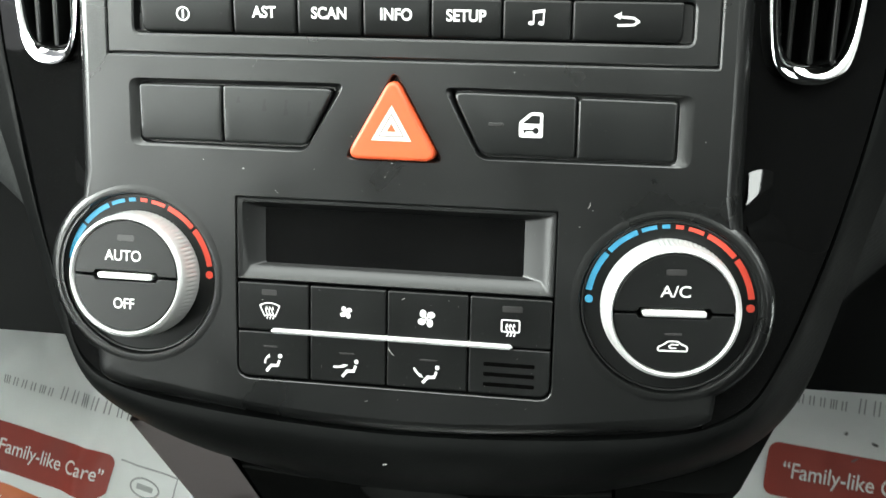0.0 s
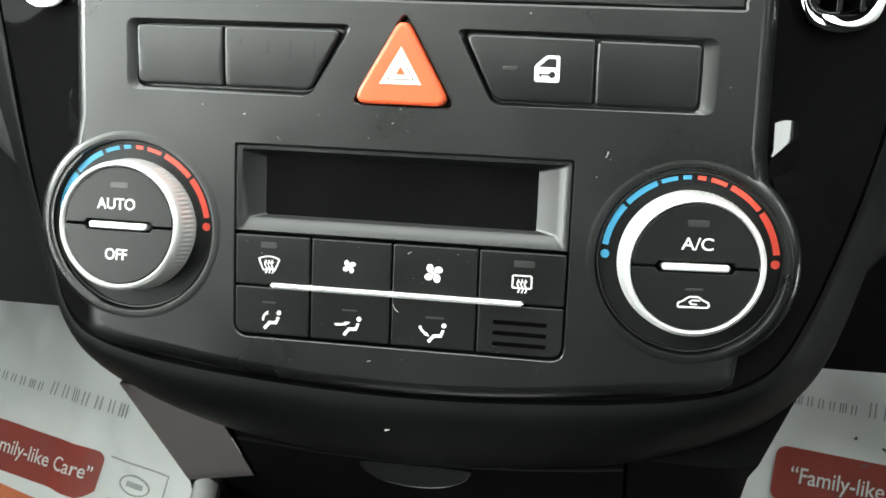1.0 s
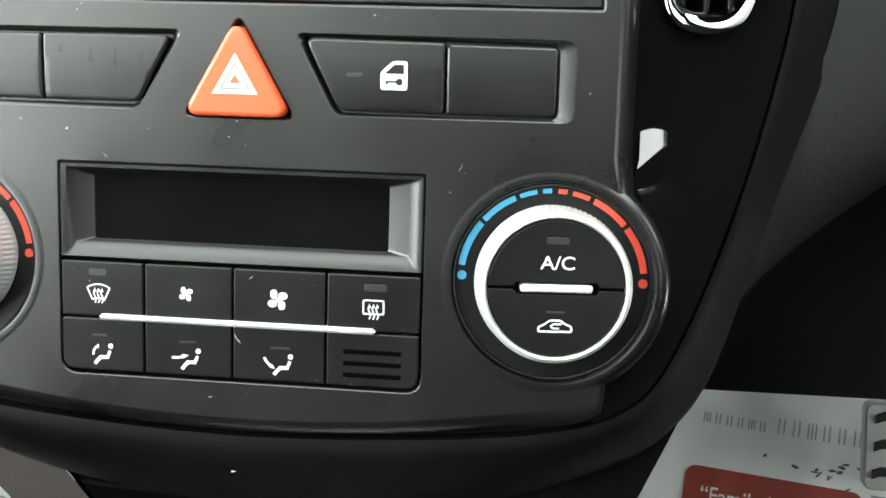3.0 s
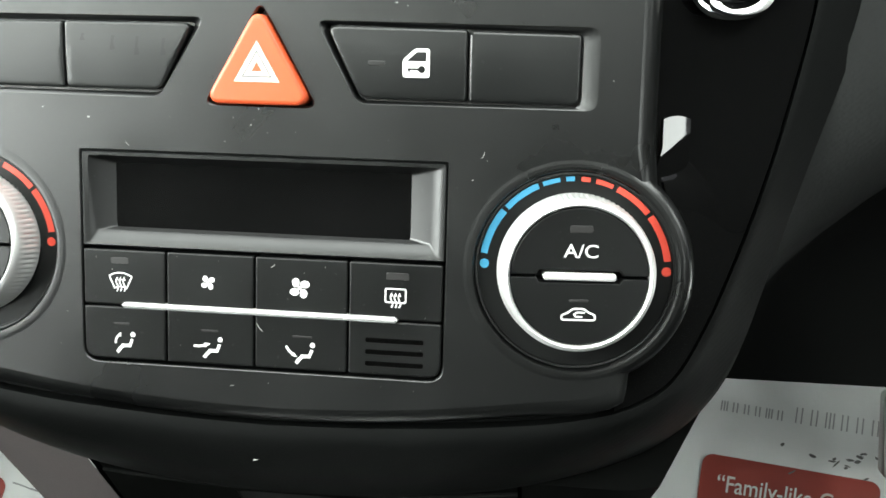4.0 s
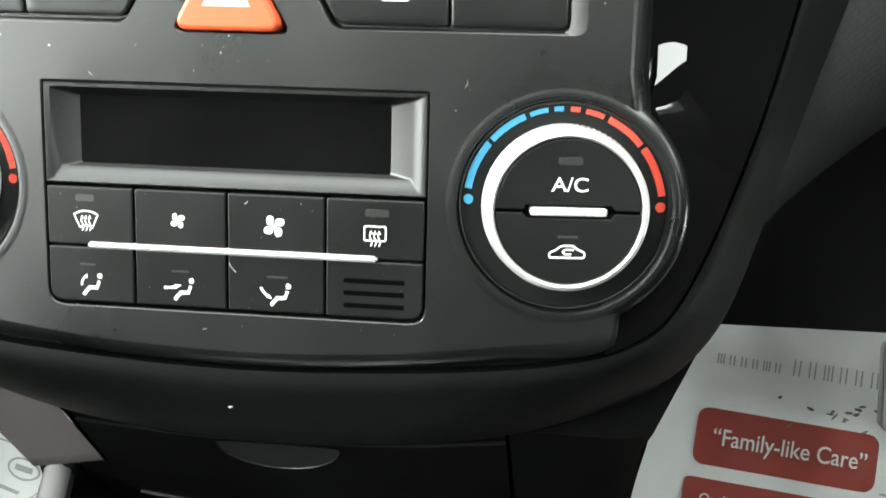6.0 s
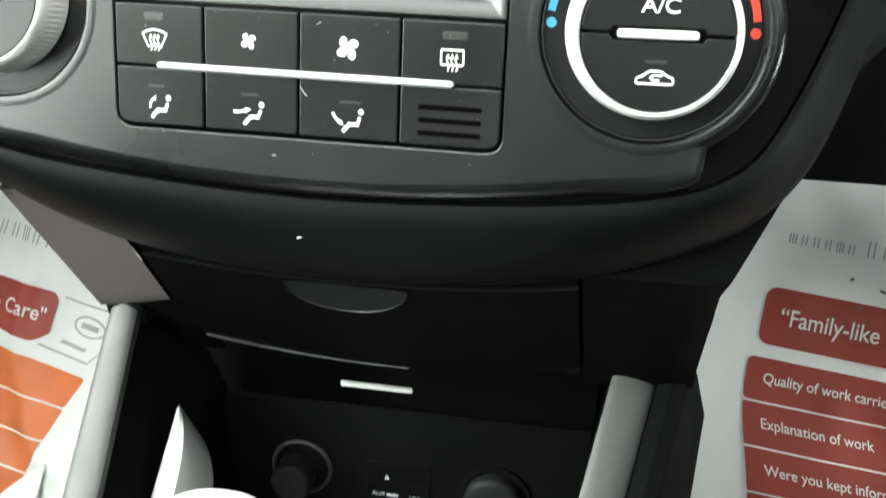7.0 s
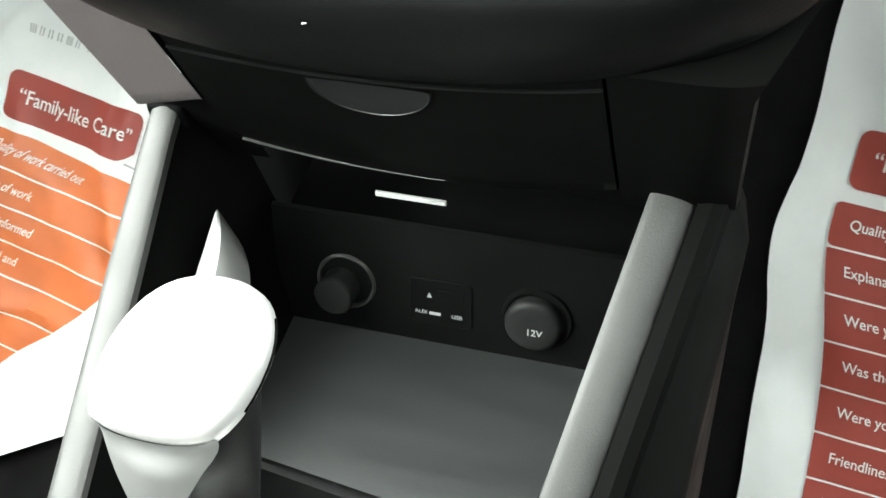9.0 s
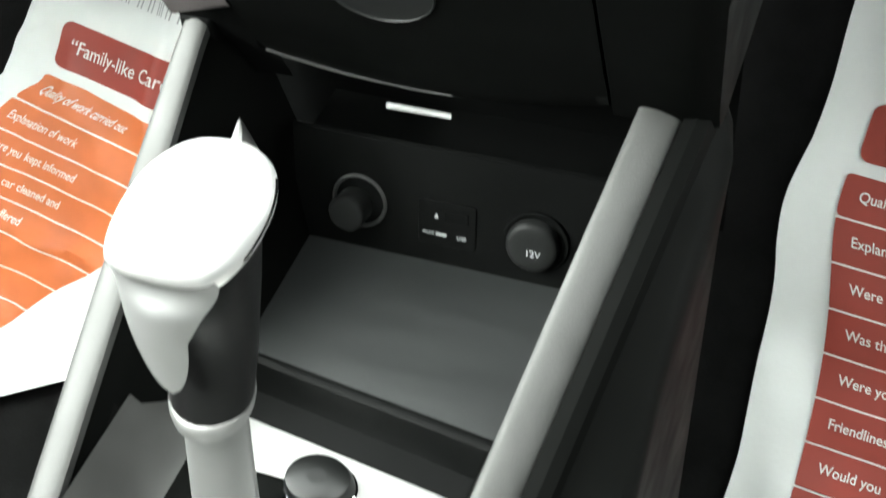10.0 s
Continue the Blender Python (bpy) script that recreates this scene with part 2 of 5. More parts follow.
def stroke(bm, pts, w, y, closed=False):
    """A printed line of width w along pts."""
    n = len(pts)
    for i in range(n if closed else n - 1):
        p, q = Vector(pts[i]), Vector(pts[(i + 1) % n])
        if (q - p).length < 1e-6:
            continue
        d = (q - p).normalized() * w / 2
        nn = Vector((-d.y, d.x))
        yy = y - 0.012 * (i % 3)
        flat(bm, [tuple(p - d * 0.6 - nn), tuple(q + d * 0.6 - nn), tuple(q + d * 0.6 + nn), tuple(p - d * 0.6 + nn)], yy)


def grid(bm, rows):
    """A sheet through rows of points."""
    vs = [[bm.verts.new(p) for p in row] for row in rows]
    for a, b in zip(vs, vs[1:]):
        for i in range(len(a) - 1):
            bm.faces.new((a[i], a[i + 1], b[i + 1], b[i]))
    return vs


def text_mesh(body, size, bold=0.0, squeeze=1.0):
    """Letters as a flat mesh in the xz plane, centred, in millimetres."""
    cu = bpy.data.curves.new("letters", "FONT")
    cu.body, cu.size, cu.align_x, cu.align_y, cu.offset = body, size, "CENTER", "CENTER", bold
    ob = bpy.data.objects.new("letters", cu)
    scene.collection.objects.link(ob)
    deps = bpy.context.evaluated_depsgraph_get()
    me = bpy.data.meshes.new_from_object(ob.evaluated_get(deps))
    bpy.data.objects.remove(ob)
    bpy.data.curves.remove(cu)
    bm = bmesh.new()
    bm.from_mesh(me)
    bpy.data.meshes.remove(me)
    for v in bm.verts:
        v.co = Vector((v.co.x * squeeze, 0, v.co.y))
    return bm


def letters(body, size, cx, cz, y, bold=0.0, squeeze=1.0):
    bm = text_mesh(body, size, bold, squeeze)
    for v in bm.verts:
        v.co += Vector((cx, y, cz))
    return bm


# ---------- cabin shell ----------
def slab(name, x0, x1, y0, y1, z0, z1, mat, label):
    bm = bmesh.new()
    box(bm, x0, x1, y0, y1, z0, z1)
    return single(name, bm, mat, CAR, ((x0 + x1) / 2, (y0 + y1) / 2, z0), label, name.split("_")[0], "structure")


slab("floor", -760, 760, -1700, 800, 60, 90, CARPET, "black carpeted car floor")
slab("ceiling", -760, 760, -1500, -205, 1355, 1375, LINING, "light grey headlining of the car roof")
slab("wall_left", -790, -762, -1500, 800, 60, 850, DARK, "black door trim below the side window")
slab("wall_right", 762, 790, -1500, 0, 60, 850, DARK, "black door trim below the side window")
# unseen slabs that leave a gap only for the added footwell lamp
slab("wall_right_upper", 762, 790, 0, 800, 610, 850, DARK, "black side wall above the gap of the fill lamp")
slab("wall_right_lower", 762, 790, 0, 800, 60, 390, DARK, "black side wall below the gap of the fill lamp")
slab("wall_right_front", 762, 790, 320, 800, 390, 610, DARK, "black side wall in front of the fill lamp")
slab("wall_front", -760, 760, 770, 800, 90, 900, DARK, "black bulkhead under the windscreen")
slab("wall_rear", -790, 790, -1530, -1500, 60, 1375, DARK, "black back of the cabin")
slab("pillar_left", -790, -762, -1500, -980, 850, 1355, DARK, "black pillar trim behind the side window")
slab("pillar_right", 762, 790, -645, -214, 850, 1355, DARK, "black pillar trim between the side windows")
slab("pillar_right_rear", 762, 790, -1500, -1255, 850, 1355, DARK, "black pillar trim behind the rear side window")
slab("roof_rail_rear", 762, 790, -1255, -645, 1290, 1355, DARK, "black roof rail trim above the rear side window")
# unseen slabs, added to keep sky reflections off the gloss trim
slab("pillar_right_upper", 762, 790, -214, 94, 1194, 1355, DARK, "unseen black slab narrowing the side window from above")
slab("window_ledge", 762, 790, -214, 94, 850, 966, DARK, "unseen black slab narrowing the side window from below")
slab("pillar_right_front", 762, 790, 94, 800, 850, 1355, DARK, "unseen black slab narrowing the side window from the front")

# ---------- centre fascia ----------
KX, KZ = 87.4, -28.3


def bottom_z(x):
    return -76.8 + 2.2 * (x / 45) ** 2


def fascia_outline():
    right = [(88.0, -69.0), (94.0, -67.9), (99.0, -66.2), (102.2, -64.2), (102.9, -61.4)]
    right += [(KX + 31.8 * math.cos(radians(a)), KZ + 31.8 * math.sin(radians(a))) for a in range(-60, 52, 6)]
    right += [(107.5, 6.0), (107.5, 40.0), (107.5, 96.0)]
    left = [(-x, z) for x, z in reversed(right)]
    bottom = [(x, bottom_z(x)) for x in range(-77, 78, 7)]
    return right + left + bottom


fascia = thing("centre_fascia", DASH, (0, 20, -77), "matte charcoal plastic centre fascia with rounded sides", "dashboard fascia")

# the two switch recesses: their rim, and their floor, whose margin is widest at the outer end
SW_L = [(-88.4, 15.0), (-28.9, 14.9), (-15.6, 37.2), (-88.6, 37.1)]
SW_R = [(27.0, 14.8), (91.6, 14.8), (91.8, 36.6), (15.2, 37.0)]
FLOOR_L = [(-85.2, 16.2), (-28.8, 16.2), (-18.4, 35.9), (-85.2, 35.7)]
FLOOR_R = [(27.4, 15.7), (87.4, 15.5), (87.4, 35.2), (17.5, 36.1)]
TRI = [(-16.4, 13.2), (16.4, 13.2), (0.0, 42.2)]
CLIM = [(-52.8, -61.6), (52.8, -61.6), (52.8, 0.2), (-52.8, 0.2)]
RADIO = [(-96.1, 43.9), (98.7, 43.9), (98.7, 95.5), (-96.1, 95.5)]
HOLES = [(rounded(SW_L, 3.2), 4.0, rounded(FLOOR_L, 2.6)), (rounded(SW_R, 3.2), 4.0, rounded(FLOOR_R, 2.6)), (rounded(TRI, 3.6), 5.0, 0.3), (rounded(CLIM, [5, 5, 1.2, 1.2]), 8.0, 0.3),
         (rounded(RADIO, 1.2), 3.0, 0.2), (circle(KX, KZ, 27.8, 64), 9.0, 0.2), (circle(-KX, KZ, 27.8, 64), 9.0, 0.2)]


def low_edge(x, z):
    """How far the plate's rim rolls back: little along the bottom, more at the sides."""
    corner = min(1.0, max(0.0, (abs(x) - 78) / 12)) * min(1.0, max(0.0, (-46 - z) / 8))
    return (5.0 + 4.0 * min(1.0, max(0.0, (z + 70) / 14))) * (1 - corner) + 1.8 * corner


def fascia_plate():
    bm = bmesh.new()
    out = fascia_outline()
    edges = []
    loops = []
    front = inset(out, 5.0)
    for pts in [front] + [h[0] for h in HOLES]:
        vs = ring_of(bm, pts, 0.0)
        loops.append(vs)
        for i in range(len(vs)):
            edges.append(bm.edges.new((vs[i], vs[(i + 1) % len(vs)])))
    bmesh.ops.triangle_fill(bm, use_beauty=True, edges=edges)
    last = loops[0]
    for k in range(1, 7):
        t = math.pi / 2 * k / 6
        lp = [bm.verts.new((x, low_edge(x, z) * (1 - math.cos(t)), z)) for x, z in inset(out, 5.0 * (1 - math.sin(t)))]
        bridge(bm, last, lp)
        last = lp
    bridge(bm, last, ring_of(bm, out, 34.0))
    for (pts, depth, slope), vs in zip(HOLES, loops[1:]):
        if isinstance(slope, list):
            # a dished wall from the rim down to the floor's outline
            last = vs
            for f, d in ((0.10, 0.10), (0.25, 0.34), (0.5, 0.86), (0.75, 1.5), (1.0, 2.3), (1.0, depth)):
                nxt = [bm.verts.new((p[0] + (q[0] - p[0]) * f, d * (0.4 if abs(p[0]) > 84 and d < 2.4 else 1.0), p[1] + (q[1] - p[1]) * f)) for p, q in zip(pts, slope)]
                bridge(bm, last, nxt)
                last = nxt
            bm.faces.new(last)
            continue
        if depth == 3.0:
            # a crisp chamfer round the radio
            vs = ring_of(bm, pts, 0.001)
        a = ring_of(bm, inset(pts, 0.35), 0.25) if depth != 3.0 else ring_of(bm, inset(pts, 0.6), 0.22)
        b = ring_of(bm, inset(pts, 0.5), 0.8) if depth != 3.0 else ring_of(bm, inset(pts, 0.65), 0.9)
        c = ring_of(bm, inset(pts, 0.6 + slope), depth)
        bridge(bm, vs, a)
        bridge(bm, a, b)
        bridge(bm, b, c)
        bm.faces.new(c)
    return bm


part("face_plate", fascia_plate(), FACE, fascia)


# raised collars round the two knobs
for sx in (-1, 1):
    bm = bmesh.new()
    lathe(bm, [(27.3, 4.0), (27.35, 0.2), (27.6, -0.2), (28.3, -0.42), (29.2, -0.4), (30.2, -0.05), (31.1, 0.75), (31.8, 2.0), (32.0, 3.4)], sx * KX, KZ, 96, cap=False)
    for v in bm.verts:
        out_ = max(0.0, (v.co.x - sx * KX) * sx / 32)
        v.co.y = v.co.y * (0.2 + 0.8 * out_) if v.co.y < 0 else v.co.y + 0.6 * (1 - out_)
    part("knob_collar", bm, FACE, fascia)


# gloss side trims
GLOSS_OUT = [(153.5, 98), (151, 53), (147.4, 30), (139.8, -2.7), (130.3, -30.8), (122.7, -48.7), (115.8, -60), (108, -65), (100, -68)]


def along(poly, n):
    """n + 1 points spread evenly along a polyline, smoothed."""
    p = [Vector(q) for q in poly]
    for _ in range(4):
        q = [p[0]]
        for a, b in zip(p, p[1:]):
            q += [a * 0.75 + b * 0.25, a * 0.25 + b * 0.75]
        p = q + [p[-1]]
    d = [0.0]
    for a, b in zip(p, p[1:]):
        d.append(d[-1] + (b - a).length)
    out = []
    for i in range(n + 1):
        s = d[-1] * i / n
        k = max(j for j in range(len(d)) if d[j] <= s + 1e-9)
        k = min(k, len(p) - 2)
        t = (s - d[k]) / max(d[k + 1] - d[k], 1e-9)
        out.append(tuple(p[k].lerp(p[k + 1], t)))
    return out


VENT_IN = [(114.2, 120), (114.6, 60), (116.6, 48.6), (119.6, 45.0), (126, 44.2), (132.5, 45.2), (136.0, 48.6), (138.6, 62), (141.0, 120)]


def inside(x, z, poly):
    hit_ = False
    for (x0, z0), (x1, z1) in zip(poly, poly[1:] + poly[:1]):
        if (z0 > z) != (z1 > z) and x < (x1 - x0) * (z - z0) / (z1 - z0) + x0:
            hit_ = not hit_
    return hit_


def trim_y(t, i=0.0):
    """Depth of the side trim, from its inner edge (0) to its outer one (1); i: 0 at the top, 1 at the lower end."""
    low = (max(0.0, i - 0.38) / 0.62) ** 1.8
    return 12 - 7 * low + (18 * t + 1.2 * math.sin(math.pi * t)) * (1 - low)


NG = 110
GOUT = along(GLOSS_OUT, NG)
GIN = along([(106, 98), (106, 50), (106, 6), (112, -8), (116, -28), (112, -46), (106, -54), (102, -57.5), (100.5, -62)], NG)
for sx in (-1, 1):
    bm = bmesh.new()
    rows = []
    for i, ((xo, zo), (xi, zi)) in enumerate(zip(GOUT, GIN)):
        row = []
        for k in range(33):
            t = (k / 32) ** 1.15
            row.append(bm.verts.new((sx * (xi + (xo - xi) * t), trim_y(t, i / NG), zi + (zo - zi) * t)))
        row.append(bm.verts.new((sx * xo, 38, zo)))
        rows.append(row)
    for ra, rb in zip(rows, rows[1:]):
        for k in range(len(ra) - 1):
            quad = (ra[k], ra[k + 1], rb[k + 1], rb[k])
            cx = abs(sum(v.co.x for v in quad) / 4)
            cz = sum(v.co.z for v in quad) / 4
            if not inside(cx, cz, VENT_IN):
                bm.faces.new(quad)
    bmesh.ops.delete(bm, geom=[v for v in bm.verts if not v.link_faces], context="VERTS")
    part("side_trim", bm, GLOSS, fascia, "glossy piano black side trim")

# added facet where trim meets collar, angled to mirror the lamp as a glint
for sx in (-1, 1):
    bm = bmesh.new()
    rows = []
    for j in range(43):
        v = 1.25 * j / 42
        z = 13.0 - 17.5 * v
        ease = min(1.0, max(0.0, (v - 0.45) / 0.35))
        xl = max(109.6 - 1.6 * ease, KX + math.sqrt(31.8 ** 2 - (z - KZ) ** 2) if z < KZ + 31 else 0)
        xr = max(xl + 0.3, 117.2 - 8.0 * max(0.0, v - 0.66))
        row = []
        for k in range(29):
            u = k / 28
            x = xl + (xr - xl) * u
            # a flat upper face, then a slanting bend
            bend = max(0.0, v - 0.60 + 0.34 * u)
            row.append((sx * x, 13.0 + 0.64 * (x - 110) - 4.27 * v + 4.7 * bend, z + 0.9 * math.sin(math.pi * u) * max(0.0, 1 - v)))
        rows.append(row)
    grid(bm, rows)
    part("trim_facet", bm, GLOSS, fascia)

# surround below and beside the trims: x, z, depth
SUR_IN = [(154.5, 98, 30), (152, 53, 30), (148.4, 30, 30), (140.8, -2.7, 26.5), (131.3, -31.3, 22.5), (123.6, -49.3, 17.5), (116.4, -60.9, 11.5), (108.2, -66.3, 7), (97, -69.6, 4.6), (82, -72.6, 3.4), (58, -75.3, 3), (25, -77.5, 3), (0, -78.0, 3)]
SUR_OUT = [(172, 98, 36), (168, 53, 36), (161, 28, 36), (151, -5, 36), (142, -38, 36), (137.5, -54, 36), (132, -68, 36), (122, -81, 36), (106, -92, 35), (74, -103, 34), (44, -107.5, 33), (20, -109, 32), (0, -109.5, 32)]


def along3(poly, n):
    xz = along([(p_[0], p_[1]) for p_ in poly], n)
    out = []
    for x, z in xz:
        k = min(range(len(poly) - 1), key=lambda j: abs((poly[j][0] + poly[j + 1][0]) / 2 - x) + abs((poly[j][1] + poly[j + 1][1]) / 2 - z))
        a_, b_ = Vector(poly[k][:2]), Vector(poly[k + 1][:2])
        t = max(0, min(1, (Vector((x, z)) - a_).dot(b_ - a_) / (b_ - a_).length_squared))
        out.append((x, z, poly[k][2] + (poly[k + 1][2] - poly[k][2]) * t))
    return out


NS = 90
a, b = along3(SUR_IN, NS), along3(SUR_OUT, NS)
bm = bmesh.new()
rows = []
for sx, seq in ((-1, range(NS)), (1, range(NS, -1, -1))):
    for i in seq:
        (xi, zi, yi), (xo, zo, yo) = a[i], b[i]
        f = min(1.0, max(0.0, (i - NS * 0.45) / (NS * 0.3)))
        row = [(sx * xi * 0.97, yi + 9, zi + 7), (sx * xi, yi + 4, zi + 0.6)]
        for k in range(12):
            t = k / 11
            y = yi + (yo - yi) * (t ** (1.0 + 1.1 * f)) - 1.2 * (1 - (1 - min(1, t * 6)) ** 2) * (1 - t) * 0.8
            row.append((sx * (xi + (xo - xi) * t), y, zi + (zo - zi) * t))
        row.append((sx * xo * 0.985, yo + 26, zo + 3))
        rows.append(row)
grid(bm, rows)
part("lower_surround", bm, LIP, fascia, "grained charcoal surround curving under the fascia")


# ---------- switches in the fascia ----------
def switch(name, pts, radii, label):
    bm = bmesh.new()
    prism(bm, rounded(pts, radii), 0.0, 4.0, 0.8, 4)
    crown(bm, 16.2, 35.4, 1.1, 3.9)
    return part(name, bm, SWITCH, fascia, label)


switch("blank_switch", [(-85.0, 17.0), (-56.9, 17.0), (-56.9, 35.2), (-85.0, 35.2)], [2, 1, 1, 1.6], "plain charcoal blank switch")
lsw = switch("blank_switch", [(-56.4, 17.0), (-29.0, 17.0), (-19.2, 35.4), (-56.4, 35.4)], [1.4, 2.4, 3.4, 1.4], "charcoal blank switch with worn finger marks")
rsw = switch("door_lock_switch", [(27.6, 16.4), (56.7, 16.2), (56.7, 35.2), (18.2, 35.6)], [2.4, 1.4, 1.4, 3.4], "charcoal door lock switch with white print")
switch("blank_switch", [(57.2, 16.2), (86.8, 16.2), (86.8, 34.6), (57.2, 34.9)], [1, 2, 1.6, 1], "plain charcoal blank switch")

bm = bmesh.new()
prism(bm, [(-15.2, 13.9), (15.2, 13.9), (0, 40.6)], -3.4, 4.5, 1.3, 5, corner=2.6)
haz = part("hazard_switch", bm, ORANGE, fascia, "glossy orange triangular hazard warning switch")
bm = bmesh.new()


def triangle_ring(bm, cz, r0, r1, y):
    o = [(r0 * math.sin(radians(120 * k)), cz + r0 * math.cos(radians(120 * k))) for k in range(3)]
    i = [(r1 * math.sin(radians(120 * k)), cz + r1 * math.cos(radians(120 * k))) for k in range(3)]
    for k in range(3):
        flat(bm, [o[k], i[k], i[(k + 1) % 3], o[(k + 1) % 3]], y)


triangle_ring(bm, 23.7, 7.4, 4.9, -3.46)
triangle_ring(bm, 23.7, 4.2, 1.7, -3.46)
part("warning_triangle", bm, PINK, haz, "printed pale warning triangle")
bm = bmesh.new()
triangle_ring(bm, 23.7, 4.9, 4.2, -3.46)
part("outline_print", bm, GREYINK, haz)

# faint dark smudges on the blank switch
for cx, cz, hh in ((-51.0, 31.0, 1.0), (-42.3, 29.6, 2.0), (-35.2, 28.9, 2.6), (-27.6, 28.8, 2.4)):
    bm = bmesh.new()
    flat(bm, rounded([(cx - 0.9, cz - hh), (cx + 0.8, cz - hh * 0.9), (cx + 0.2, cz + 0.2), (cx + 0.7, cz + hh), (cx - 0.3, cz + hh), (cx - 0.5, cz)], 0.3), -0.04)
    crown(bm, 16.2, 35.4, 1.1, 99, 16)
    part("smudge", bm, SMUDGE, lsw)

# door and key print on the lock switch
bm = bmesh.new()
ox, oz, y = 43.0, 26.2, -0.07
body = rounded([(ox - 3.7, oz - 3.9), (ox + 3.7, oz - 3.9), (ox + 3.7, oz + 3.9), (ox - 0.2, oz + 3.9), (ox - 3.7, oz + 0.8)], 0.9)
flat(bm, body, y)
crown(bm, 16.2, 35.4, 1.1, 99, 16)
part("door_print", bm, WHITE, rsw)
bm = bmesh.new()
flat(bm, [(ox - 2.6, oz + 0.45), (ox + 2.7, oz + 0.45), (ox + 2.7, oz + 2.9), (ox + 0.2, oz + 2.9)], y - 0.05)
flat(bm, rect(ox - 0.7, oz - 1.7, 3.2, 0.5), y - 0.05)
flat(bm, rect(ox - 1.9, oz - 2.15, 0.5, 0.7), y - 0.06)
flat(bm, circle(ox + 1.5, oz - 1.7, 0.95, 20), y - 0.07)
crown(bm, 16.2, 35.4, 1.1, 99, 16)
part("window_and_key_print", bm, SWITCH, rsw)
bm = bmesh.new()
prism(bm, rounded(rect(32.2, 25.9, 4.6, 1.3), 0.5), -0.2, 0.6, 0.2)
crown(bm, 16.2, 35.4, 1.1, 99, 16)
part("indicator", bm, AMBER, rsw)

# ---------- climate control unit ----------
clim = thing("climate_control_unit", DASH, (0, 4, -61), "black climate control unit with dark display and white symbols", "climate control")
bm = bmesh.new()
o = rounded([(-52.3, -27.6), (52.3, -27.6), (52.3, -0.3), (-52.3, -0.3)], [0.6, 0.6, 1.2, 1.2])
i_ = [(-43.4, -22.3), (41.0, -22.3), (41.0, -4.2), (-43.4, -4.2)]
v0, v1, v2 = ring_of(bm, o, 4.0), ring_of(bm, o, 0.7), ring_of(bm, inset(o, 0.5), 0.0)
bridge(bm, v0, v1)
bridge(bm, v1, v2)
inner = rounded([(-50.2, -26.6), (50.2, -26.6), (50.2, -1.7), (-50.2, -1.7)], [0.8, 0.8, 0.8, 0.8])
v3 = ring_of(bm, inner, 0.1)
bridge(bm, v2, v3)
# the sill under the display lies flatter towards its front
mid = rounded([(-48.4, -23.3), (47.7, -23.3), (47.7, -2.4), (-48.4, -2.4)], 0.8)
vm = ring_of(bm, mid, 1.9)
bridge(bm, v3, vm)
v4 = ring_of(bm, rounded(i_, 0.8), 5.4)
bridge(bm, vm, v4)
part("display_bezel", bm, BEZEL, clim, "charcoal bezel sloping in to the display")
bm = bmesh.new()
flat(bm, [(-44.4, -23.0), (42.0, -23.0), (42.0, -3.4), (-44.4, -3.4)], 5.0)
part("display", bm, SCREEN, clim, "blank black display glass")

XS = [-52.2, -27.4, -1.5, 25.4, 52.0]
ROWZ = [(-44.4, -28.4), (-60.2, -44.9)]


def button(k, row):
    x0, x1 = XS[k] + 0.25, XS[k + 1] - 0.25
    z0, z1 = ROWZ[row]
    r = [0.7, 0.7, 0.7, 0.7]
    if row == 1 and k == 0:
        r[0] = 3.6
    if row == 1 and k == 3:
        r[1] = 3.6
    bm = bmesh.new()
    prism(bm, rounded([(x0, z0), (x1, z0), (x1, z1), (x0, z1)], r), -0.2, 4.0, 0.55, 4)
    return part("button", bm, BUTTON, clim)


BT = [[button(k, row) for k in range(4)] for row in range(2)]
YP = -0.26


def arc(cx, cz, r, a0, a1, n=10):
    return circle(cx, cz, r, n, a0, a1)


def heater_waves(bm, cx, cz, h, step):
    for k in (-1, 0, 1):
        pts = [(cx + k * step + 0.32 * math.sin(i / 8 * 2 * math.pi), cz + h * (i / 8 - 0.5)) for i in range(9)]
        stroke(bm, pts, 0.38, YP)
        flat(bm, [(cx + k * step - 0.5, cz + h * 0.32), (cx + k * step + 0.5, cz + h * 0.32), (cx + k * step, cz + h * 0.62)], YP - 0.03)


def windscreen_icon():
    cx, cz = -40.9, -37.4
    bm = bmesh.new()
    top = arc(cx, cz - 3.6, 6.0, 124, 56, 12)
    bot = arc(cx, cz - 5.2, 3.6, 60, 120, 8)
    stroke(bm, top + bot, 0.42, YP, closed=True)
    heater_waves(bm, cx, cz - 1.0, 3.8, 1.05)
    return bm


def rear_icon():
    cx, cz = 38.8, -37.9
    bm = bmesh.new()
    stroke(bm, rounded(rect(cx, cz + 0.5, 5.7, 3.8), 0.5), 0.45, YP, closed=True)
    heater_waves(bm, cx, cz - 0.9, 3.8, 1.1)
    return bm


def fan_icon(cx, cz, r):
    """Four round blades that lean one way, with gaps between them."""
    bm = bmesh.new()
    for k in range(4):
        a = radians(90 * k + 37)
        lx_, lz_ = math.cos(a - 0.62), math.sin(a - 0.62)
        mx, mz = cx + r * 0.64 * math.cos(a), cz + r * 0.64 * math.sin(a)
        petal = []
        for i in range(18):
            u = 2 * math.pi * i / 18
            e, f = r * 0.45 * math.cos(u), r * 0.36 * math.sin(u)
            petal.append((mx + e * lx_ - f * lz_, mz + e * lz_ + f * lx_))
        flat(bm, petal, YP - 0.015 * k)
        stroke(bm, [(cx, cz), (mx, mz)], r * 0.18, YP - 0.07 - 0.012 * k)
    return bm


